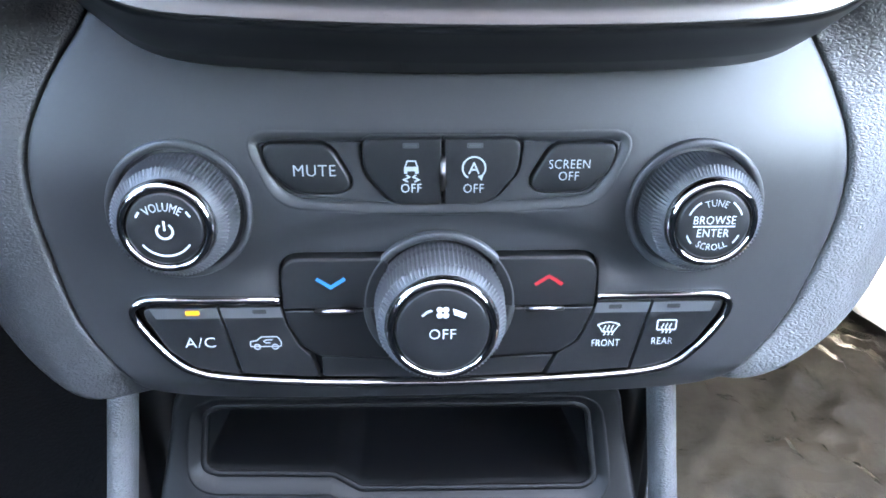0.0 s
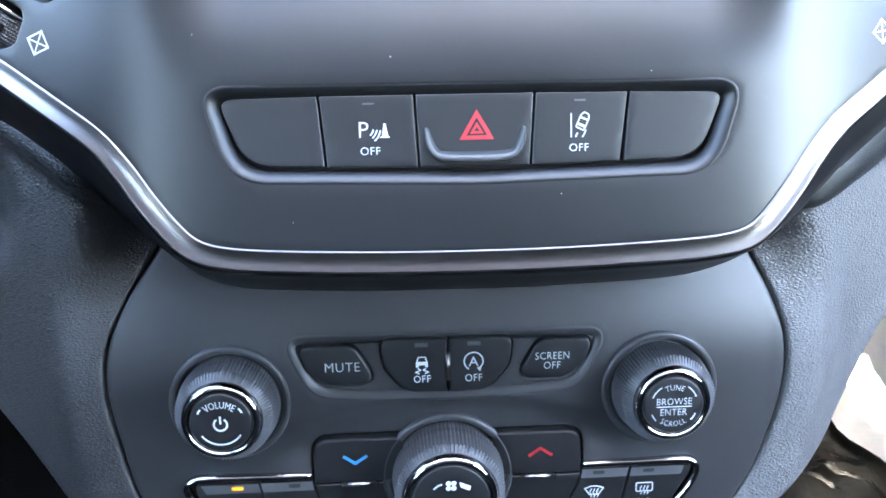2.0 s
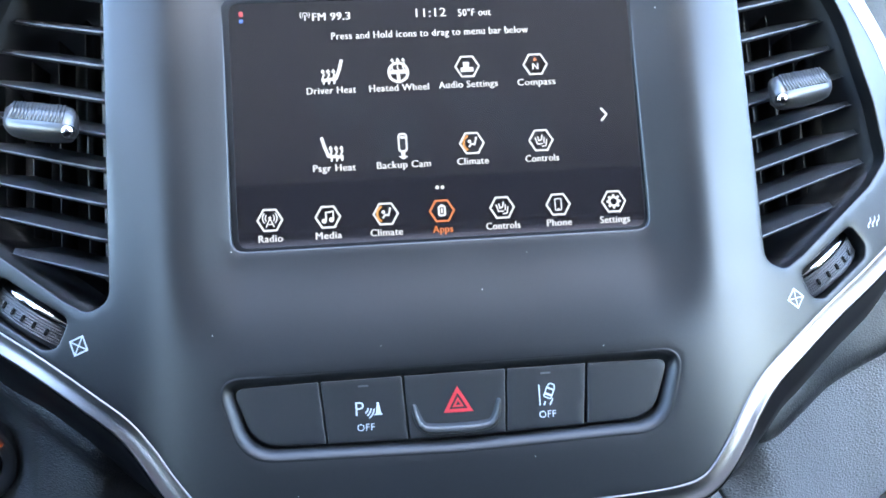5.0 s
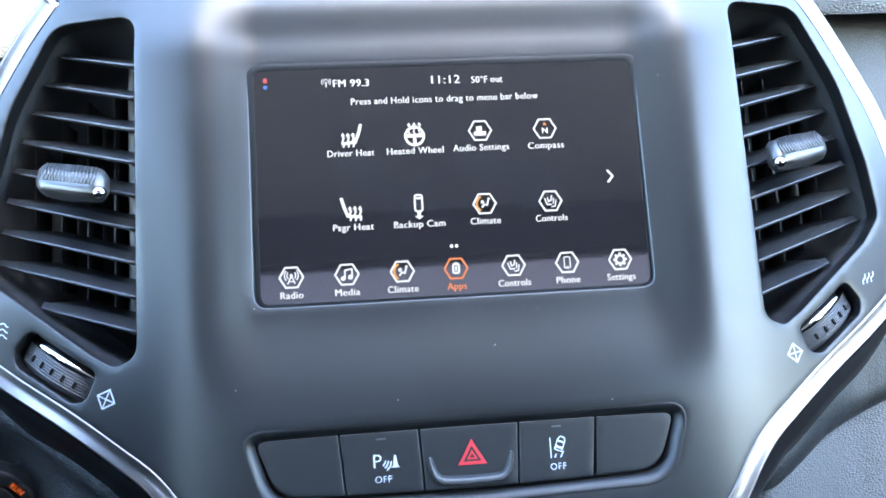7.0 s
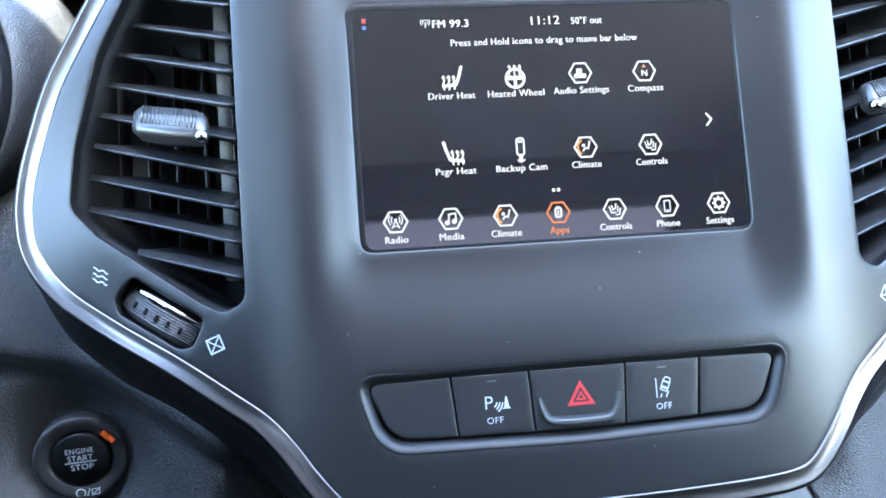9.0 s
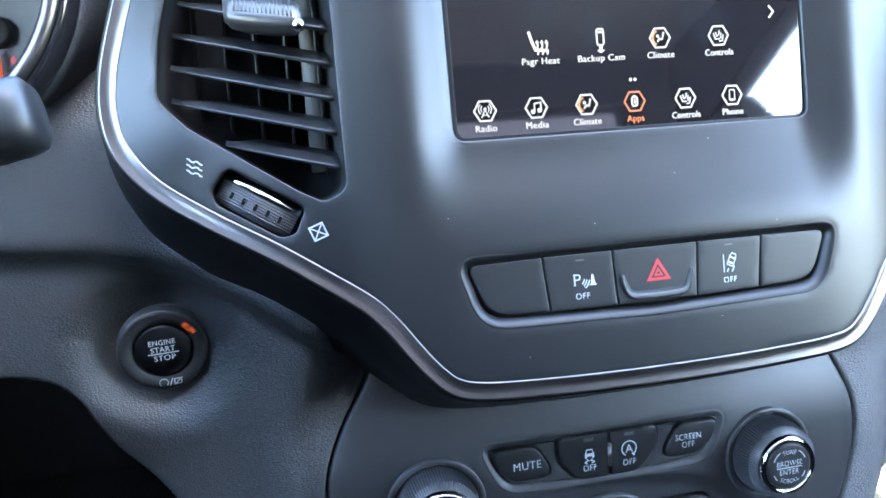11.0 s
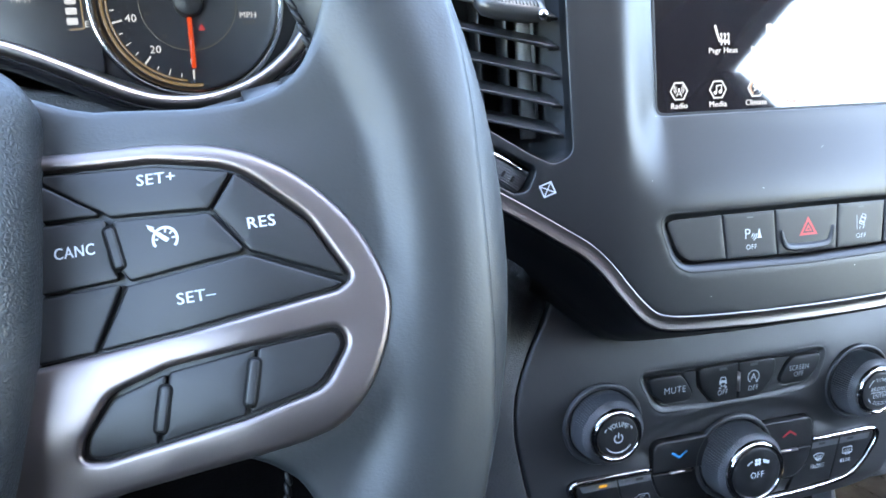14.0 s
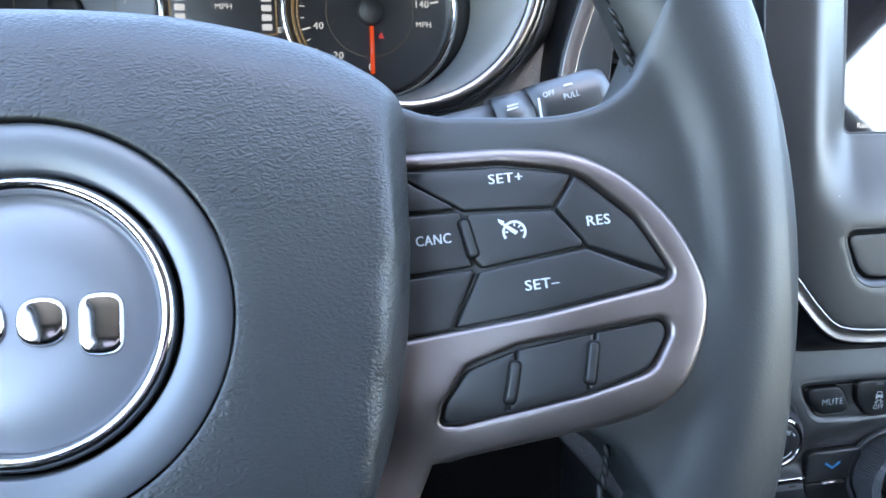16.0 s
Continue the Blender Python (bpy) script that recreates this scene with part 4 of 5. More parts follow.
mute = push("mute_button", rpoly(MUTE_SHAPE, 8))
part("lettering", words("MUTE", -40.6, 25.6, 3.8, 13.4, 0.55, bold=-0.008), WHITE, mute)
esc = push("stability_button", rpoly(TWIN_SHAPE + [(-0.1, 13.8, 0.3), (-0.1, 35.8, 0.3)], 8))
stop = push("stop_start_button", rpoly([(-u, v, r) for u, v, r in TWIN_SHAPE] + [(0.9, 13.8, 0.3), (0.9, 35.8, 0.3)], 8))
off = push("screen_off_button", rpoly([(-u, v, r) for u, v, r in MUTE_SHAPE], 8))
part("lettering", words("SCREEN", 41.4, 27.4, 3.0, 13.4, 0.55, bold=-0.008), WHITE, off)
part("lettering", words("OFF", 41.4, 23.4, 3.0, 6.6, 0.55, bold=-0.008), WHITE, off)
part("lettering", words("OFF", -9.8, 19.6, 3.0, 6.6, 0.55, bold=-0.008), WHITE, esc)
part("lettering", words("OFF", 10.4, 19.4, 3.0, 6.6, 0.55, bold=-0.008), WHITE, stop)
car = [patch(rect(-9.8, 26.0, 4.6, 1.5, 0.3), flat, 0.55), ribbon([(-11.8, 26.6), (-11.1, 28.6), (-8.5, 28.6), (-7.8, 26.6)], 0.45, False, flat, 0.55), patch(rect(-11.6, 24.9, 1.1, 0.9), flat, 0.55), patch(rect(-8.0, 24.9, 1.1, 0.9), flat, 0.55)]
for s in (-1, 1):
    car.append(ribbon([(-9.8 + s * 1.6, 24.0), (-9.8 + s * 0.6, 23.3), (-9.8 + s * 2.4, 22.4), (-9.8 + s * 1.0, 21.7)], 0.5, False, flat, 0.55))
part("symbol", joined(*car), INK, esc)
part("symbol", joined(ribbon(arc(10.4, 26.2, 3.7, -60, 240, 20), 0.55, False, flat, 0.55), words("A", 10.4, 26.2, 3.9, 0, 0.55, bold=0.0), patch([(13.6, 24.0), (11.6, 23.6), (12.9, 22.0)], flat, 0.55)), WHITE, stop)
for key, u in ((esc, -9.9), (stop, 10.6)):
    part("lamp_slot", joined(ribbon(rect(u, 33.6, 4.8, 1.4, 0.3), 0.3, True, flat, 0.45), patch(rect(u, 33.6, 4.2, 0.9), flat, 0.42)), SMOKE, key)
part("chrome_bar", mm_block(-0.5, 18.6, -1.0, 1.3, 30.2, 1.5, 0.4), SILVER, control, "small chrome divider")

# lower button group
chrome_l = spline([(-54.8, -20.2), (-80, -19.9), (-97, -19.9), (-103.2, -21.6), (-104.4, -25.6), (-100, -34), (-93, -43), (-86, -47.8), (-74, -50.6), (-40, -53.2), (0, -54.0)], 5)
chrome_r = spline([(0, -54.0), (40, -53.2), (70, -51.4), (84, -48.2), (92, -42), (99, -33), (102.2, -26), (101.2, -21.8), (95, -20.2), (75, -20.2), (54.8, -20.4)], 5)


def surround(i, s):
    return [(-1.35, -2), (-1.3, 0.6), (-0.6, 1.3), (0.6, 1.3), (1.3, 0.6), (1.35, -2)]


part("chrome_surround", sweep([(u, v, 0.2) for u, v in chrome_l + chrome_r[1:]], surround), CHROME, control, "chrome strip round the lower buttons")
shapes = {
    "ac_button": [(-102.6, -22.6, 3), (-76.4, -22.6, 0.3), (-70.6, -49.2, 0.3), (-85.6, -46.4, 5), (-94.4, -39.0, 6)],
    "recirculation_button": [(-75.6, -22.6, 0.3), (-54.8, -22.6, 0.3), (-53.2, -30, 2), (-49.4, -38.0, 3), (-45.6, -42.2, 1), (-42.8, -50.8, 0.3), (-69.8, -48.8, 0.3)],
    "front_defrost_button": [(54.8, -22.6, 0.3), (74.4, -22.6, 0.3), (68.6, -49.4, 0.3), (38.4, -51.4, 0.3), (42.4, -43.2, 1), (49.4, -38.0, 3), (53.2, -30, 2)],
    "rear_defrost_button": [(75.2, -22.6, 0.3), (100.2, -22.6, 3), (99.6, -26.4, 3), (92.4, -38.6, 6), (84, -46.6, 6), (69.4, -50.2, 0.3)],
}
low = {name: push(name, rpoly(shape), 0.0, 0.5) for name, shape in shapes.items()}
# flat pale bands imitate light caught along the buttons' upper edges
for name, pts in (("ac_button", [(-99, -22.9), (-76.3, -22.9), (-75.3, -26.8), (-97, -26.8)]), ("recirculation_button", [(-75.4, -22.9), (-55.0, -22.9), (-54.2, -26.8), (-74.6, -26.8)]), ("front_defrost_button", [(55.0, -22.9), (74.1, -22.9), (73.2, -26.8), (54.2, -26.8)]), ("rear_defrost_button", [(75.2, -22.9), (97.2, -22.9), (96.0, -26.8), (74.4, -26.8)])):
    part("lit_top_band", patch(pts, flat, 0.12), PALEGREY, low[name])
part("lamp", patch(rect(-84.6, -24.6, 4.6, 1.5, 0.2), flat, 0.3), AMBER, low["ac_button"], "lit amber lamp")
for u, name in ((-62.0, "recirculation_button"), (61.6, "front_defrost_button"), (82.4, "rear_defrost_button")):
    part("lamp_slot", joined(ribbon(rect(u, -24.4, 4.4, 1.3, 0.3), 0.3, True, flat, 0.3), patch(rect(u, -24.4, 4.0, 1.0), flat, 0.25)), SOFT, low[name])
part("lettering", words("A/C", -83.2, -36.0, 3.9, 10.4, 0.25, bold=-0.008), WHITE, low["ac_button"])
cx, cy = -60.8, -36.4
part("symbol", joined(ribbon(rpoly([(cx - 5.4, cy - 1.6, 0.6), (cx - 5.2, cy + 0.4, 0.6), (cx - 3.0, cy + 0.8, 0.6), (cx - 1.4, cy + 2.2, 0.8), (cx + 4.2, cy + 2.2, 0.8), (cx + 5.4, cy + 0.2, 0.6), (cx + 5.3, cy - 1.6, 0.6)], 3), 0.42, True), ribbon(arc(cx - 3.0, cy - 1.7, 1.0, 0, 360, 10), 0.4), ribbon(arc(cx + 3.2, cy - 1.7, 1.0, 0, 360, 10), 0.4), ribbon([(cx + 2.4, cy + 1.0), (cx + 0.2, cy + 1.0), (cx - 0.6, cy + 0.4), (cx + 0.2, cy - 0.2), (cx + 1.6, cy - 0.2)], 0.45)), INK, low["recirculation_button"])
part("lettering", words("FRONT", 59.4, -38.8, 2.7, 10.0, 0.25, bold=-0.008), WHITE, low["front_defrost_button"])
part("lettering", words("REAR", 79.9, -38.4, 2.7, 7.6, 0.25, bold=-0.008), WHITE, low["rear_defrost_button"])
cx, cy = 59.9, -33.2
heat = lambda cx, cy: [ribbon([(cx + d + 0.35 * math.sin(t * 1.6), cy - 2.6 + t * 0.8) for t in range(6)], 0.45) for d in (-1.4, 0, 1.4)]
part("symbol", joined(ribbon([(cx - 3.8, cy + 1.6)] + arc(cx, cy - 4.6, 7.2, 122, 58, 8) + [(cx + 3.8, cy + 1.6), (cx + 2.0, cy - 1.2), (cx - 2.0, cy - 1.2)], 0.5, True), *heat(cx, cy)), WHITE, low["front_defrost_button"])
cx, cy = 80.9, -32.8
part("symbol", joined(ribbon(rect(cx, cy + 0.8, 6.8, 3.8, 0.6), 0.5, True), *heat(cx, cy)), WHITE, low["rear_defrost_button"])
part("filler", plate(rpoly([(-41.8, -43.4), (-20, -44.4), (0, -48), (20, -44.8), (41.2, -44.2), (37.4, -51.4), (0, -53.0), (-41.6, -51.2)]), (), 0.4, 4, lambda u, v: -1.2), BUTTON, control)
for s, mat, name in ((-1, BLUE, "cooler_button"), (1, RED, "warmer_button")):
    top = push(name, [(s * u, v) for u, v in rpoly([(54.0, -4.8, 7), (18, -4.8, 1), (18, -23.6, 0.5), (54.0, -23.6, 0.5)])], 0.9, 1.2)
    bot = push("temperature_rocker", [(s * u, v) for u, v in rpoly([(54.0, -24.2, 0.5), (18, -24.2, 0.5), (18, -43.6, 0.5), (42.6, -42.4, 3), (48.6, -38, 4), (52.6, -30, 3)])], 0.5, 1.2)
    tip = -1 if s < 0 else 1
    part("arrow", ribbon([(s * 37.2 - 4.8, -13.6 - tip * 1.6), (s * 37.2, -13.6 + tip * 1.6), (s * 37.2 + 4.8, -13.6 - tip * 1.6)], 1.3, False, flat, 1.1), mat, top)
    part("chrome_bar", mm_block(s * 36.2 - 7.0, -24.9, 0.2, s * 36.2 + 7.0, -23.4, 2.2, 0.4), SILVER, control, "thin chrome bar")


def knob(name, u, v, base, top, h, label):
    """A round knob: collar, knurled skirt, chrome ring and black cap."""
    collar = lathe([(base + 1.9, -1.5), (base + 1.7, 0.5), (base + 1.2, 0.95), (base - 0.5, 0.8), (base - 0.9, 0.3), (base - 1.2, -2.0)], 64, u, v)
    root = part(name, collar, COLLAR, control, label)
    skirt = lathe([(base - 2.4, -2.0), (base - 2.5, 3.0), (base - 2.9, 4.5), (base - 3.6, h - 6.5), (top + 2.2, h - 3.2)], 270, u, v, wave=lambda k, i: (0.42 if k % 3 == 0 else -0.3) if i in (1, 2, 3) else 0.0)
    part("knurled_skirt", skirt, SMOKE, root, "fine knurled grey grip", smooth=False)
    part("chrome_ring", lathe([(top + 2.1, h - 3.6), (top + 1.9, h - 2.2), (top + 1.0, h - 0.6), (top - 0.2, h - 0.2), (top - 0.9, h - 1.2), (top - 1.1, h - 3.0)], 64, u, v), CHROME, root, "chrome ring")
    part("cap", lathe([(top - 1.2, h - 3.0), (top - 1.4, h - 0.9), (top - 2.2, h - 0.5), (top * 0.5, h - 0.9), (0.0, h - 1.0)], 64, u, v), BUTTON, root)
    return root


vol = knob("volume_knob", *KNOBS[0], 21.6, 12.9, 17.4, "black volume knob with chrome ring")
u, v = KNOBS[0]
lift = 17.05
part("lettering", joined(words("VOLUME", u, v + 7.2, 2.7, 11.8, lift, bend=9.5, bold=0.004), ribbon(arc(u, v, 8.9, 154, 141, 3), 0.7, False, flat, lift), ribbon(arc(u, v, 8.9, 39, 26, 3), 0.7, False, flat, lift)), WHITE, vol)
part("symbol", joined(ribbon(arc(u, v - 0.6, 2.4, 125, 415, 16), 0.7, False, flat, lift), ribbon([(u, v - 0.4), (u, v + 2.7)], 0.7, False, flat, lift)), WHITE, vol)
part("symbol", ribbon(arc(u, v, 8.6, 215, 325, 14), 0.6, False, flat, lift), WHITE, vol)
tune = knob("tune_knob", *KNOBS[1], 21.6, 12.9, 17.4, "black tuning knob with chrome ring")
u, v = KNOBS[1]
part("lettering", joined(words("TUNE", u, v + 7.4, 2.2, 7.4, lift, bend=9.0, bold=-0.008), words("BROWSE", u, v + 1.7, 2.7, 13.4, lift, bold=-0.008), words("ENTER", u, v - 2.6, 2.7, 10.2, lift, bold=-0.008), ribbon([(u - 6.8, v - 0.45), (u + 6.8, v - 0.45)], 0.4, False, flat, lift), words("SCROLL", u, v - 7.4, 2.2, 9.8, lift, bend=-9.0, bold=-0.008)), WHITE, tune)
part("symbol", joined(*[ribbon(arc(u, v, 9.0, a, b, 5), 0.5, False, flat, lift) for a, b in ((158, 124), (56, 22), (202, 222), (318, 338))]), WHITE, tune)
fan = knob("fan_knob", *MAIN, 24.6, 16.5, 21.0, "large black fan knob with chrome ring")
u, v = MAIN
lift = 20.65
part("lettering", words("OFF", u, v - 0.9, 3.6, 8.6, lift, bold=-0.008), WHITE, fan)
blades = [patch(circle(u + 1.4 * math.cos(a), v + 6.8 + 1.4 * math.sin(a), 1.05, 10), flat, lift) for a in (math.pi / 4 + math.pi / 2 * k for k in range(4))]
part("symbol", joined(*blades, ribbon([(u - 6.6, v + 5.6), (u - 5.0, v + 7.0), (u - 3.4, v + 7.6)], 0.8, False, flat, lift), patch([(u + 3.2, v + 8.2), (u + 3.6, v + 6.0), (u + 7.0, v + 4.6), (u + 7.6, v + 6.4)], flat, lift)), WHITE, fan)

# ---- engine start button ----
START = face(-0.2080, 0.2782, 0.7757, 0, 6)
start = thing("engine_start_button", START, "round black engine start button with lit RUN lamp", "push button")
part("ring", lathe([(19.8, -6), (19.6, 1.0), (19.0, 1.9), (17.5, 2.0), (14.2, 1.5), (13.0, 0.6), (12.7, -2.0)], 64), DARK, start)
part("cap", lathe([(12.4, -3.0), (12.2, 1.2), (11.5, 1.9), (0, 2.3)], 48), LIP, start)
part("lettering", joined(words("ENGINE", 0, 4.4, 2.4, 11.4, 2.4, bold=0.004), words("START", 0, 1.0, 2.6, 10.4, 2.4, bold=0.004), ribbon([(-6.6, -1.0), (6.6, -1.0)], 0.5, False, flat, 2.4), words("STOP", 0.4, -3.2, 2.6, 9.4, 2.4, bold=0.004)), WHITE, start)
part("lettering", words("RUN", 12.4, 9.4, 2.4, 6.2, 2.3, turn=-48, bold=0.006), RUNLIT, start, "glowing orange lettering")
part("symbol", joined(ribbon(arc(-1.8, -15.8, 1.9, -50, 230, 12), 0.5, False, flat, 2.2), ribbon([(0.8, -17.6), (2.2, -14.0)], 0.5, False, flat, 2.2), ribbon(rect(4.4, -15.8, 3.0, 2.6, 0.3), 0.5, True, flat, 2.2), ribbon([(2.6, -17.6), (6.4, -14.0)], 0.5, False, flat, 2.2)), GREY, start)

# ---- steering wheel ----
WHEEL = face(-0.404, 0.0884, 0.8678, 29)
wheel = thing("steering_wheel", WHEEL, "black leather steering wheel with bronze spoke trim", "steering wheel")
RC = (0.0, 10.0)


def rim_w(v):
    """Middle of the rim, which leans a little more than the spokes."""
    return -8.0 + 0.11 * max(-110.0, min(150.0, v))


def rim_ring():
    path = [(RC[0] + 179 * math.cos(2 * math.pi * k / 120), RC[1] + 176 * math.sin(2 * math.pi * k / 120), rim_w(RC[1] + 176 * math.sin(2 * math.pi * k / 120))) for k in range(120)]

    def section(i, s):
        a = 2 * math.pi * i / 120
        fat = 18.2 + 1.6 * max(0.0, math.cos(2 * (a - 0.5))) ** 4
        slim = 1.0 - 0.24 * max(sstep(0.42, 0.16, abs(a + 0.06)), sstep(0.42, 0.16, abs(a - math.pi - 0.06)), sstep(0.42, 0.16, abs(a - 2 * math.pi + 0.06)))
        return [(x * (1.0 - (1.0 - slim) * sstep(0.0, 1.0, -x / fat)), y) for x, y in oval(fat, 16.0, 24, 0.95)]

    return sweep(path, section, closed=True)


part("rim", rim_ring(), HIDE, wheel, "smooth black leather rim")


def spoke_w(u, v):
    return -8.5 + 12.0 * sstep(78, 138, abs(u)) - 2.0 * sstep(25, 42, v) - 5.0 * sstep(-25, -48, v)


def pad_w(u, v):
    r = math.hypot(u / 92, (v + 4) / 72)
    ridge = abs(u) - 79.5 + 0.155 * max(0.0, 10.0 - v)
    side = sstep(54, 34, v)
    return 14.0 - 13.0 * max(0.0, r - 0.42) ** 2.0 - 5.5 * sstep(0.86, 1.1, math.hypot(u / 130, (v + 4) / 72)) + side * (1.3 * math.exp(-(ridge / 3.2) ** 2) - 0.9 * max(0.0, ridge))


half_pad = [(25, 71), (46, 68), (66, 63), (78, 57), (85.2, 51), (88, 44.5), (87.8, 34), (86.6, 10), (84.5, -12), (80, -32), (74, -48), (62, -70), (44, -84)]
pad = ccw(spline([(0, 71.5)] + half_pad + [(0, -92)] + [(-u, v) for u, v in half_pad[::-1]], 4, True))
HUB = (1.0, -3.0)
part("airbag_cover", plate(pad, [circle(*HUB, 43.6, 72)], 5.0, 28, pad_w, 4.0, hole_bevel=0.8, hole_thick=8), PADSKIN, wheel, "grained black airbag cover")
part("hub_dish", lathe([(43.2, 6.0), (43.1, 11.6), (42.7, 12.0), (38.0, 12.2), (33.0, 12.0), (32.6, 11.6), (32.2, 6.0)], 72, *HUB), DISHGREY, wheel, "smooth blue-grey hub dish")
part("hub_ring", lathe([(31.4, 6.0), (31.2, 11.4), (30.4, 13.0), (29.4, 13.5), (28.2, 12.8), (27.7, 11.2), (27.3, 9.0)], 72, *HUB), CHROME, wheel, "chrome hub ring")
part("hub_disc", lathe([(27.4, 9.4), (26.6, 10.0), (12, 10.4), (0, 10.5)], 64, *HUB), DISC, wheel, "satin blue-grey emblem disc")
# plain raised shapes in place of the emblem
for du, dv, wide, high, round_ in ((-17.6, 0.6, 4.0, 15.0, 1.9), (-8.6, -0.4, 10.4, 11.0, 5.0), (3.6, -0.4, 10.4, 11.0, 5.0), (15.4, -1.6, 9.6, 14.0, 4.0)):
    part("emblem_mark", plate(rect(HUB[0] + du, HUB[1] + dv, wide, high, round_), (), 1.6, 2.0, lambda u, v: 12.0), CHROME, wheel, "plain raised chrome shape")

# spokes: leather base, trim and keys
TRIM = [(80, 36.2), (100, 36.0), (116, 35.2), (131, 32.2), (145, 24.4), (156, 13.0), (162.4, 0.0), (163.4, -10.0), (159, -22.5), (151, -33.0), (140, -37.2), (118, -40.6), (90, -45.2), (84, -58), (76, -72), (66, -72), (72, -52), (78, -34)]


def gap(p, poly):
    """Distance from a point to a closed outline."""
    best = 1e9
    for (x0, y0), (x1, y1) in zip(poly, poly[1:] + poly[:1]):
        dx, dy = x1 - x0, y1 - y0
        t = max(0.0, min(1.0, ((p[0] - x0) * dx + (p[1] - y0) * dy) / max(1e-9, dx * dx + dy * dy)))
        best = min(best, math.hypot(p[0] - x0 - t * dx, p[1] - y0 - t * dy))
    return best


TRIM_LINE = spline(TRIM[:13], 4) + spline(TRIM[13:], 3)


def spoke_skin(u, v):
    """Leather that swells from the trim into the rim with no crease."""
    a = abs(u)
    low = spoke_w(u, v) + 0.6
    if inside(TRIM_LINE, np.array([(a, v)]))[0]:
        return low - 2.5 * sstep(0.0, 5.0, gap((a, v), TRIM_LINE))
    d, r = gap((a, v), TRIM_LINE), math.hypot(a - RC[0], (v - RC[1]) * 179 / 176)
    rise = d / (d + max(0.0, 178 - r) + 1e-6)
    w = low + (12.0 + rim_w(v) - low) * sstep(0.0, 1.0, rise) ** 0.8 * sstep(96, 150, a)
    slim = 1.0 - 0.24 * sstep(0.42, 0.16, abs(math.atan2(v - RC[1], a) + 0.06))
    across = abs(r - 178.5) / (18.6 * (1.0 - (1.0 - slim) * sstep(0.0, 1.0, (178.5 - r) / 18.6)))
    tube = rim_w(v) + 16.0 * math.sqrt(1 - across * across) + 0.25 - 1.6 * sstep(179, 190, r) if across < 1 else -20.0
    k = 9.0
    return max(w, tube) + k / 4 * (max(k - abs(w - tube), 0.0) / k) ** 2


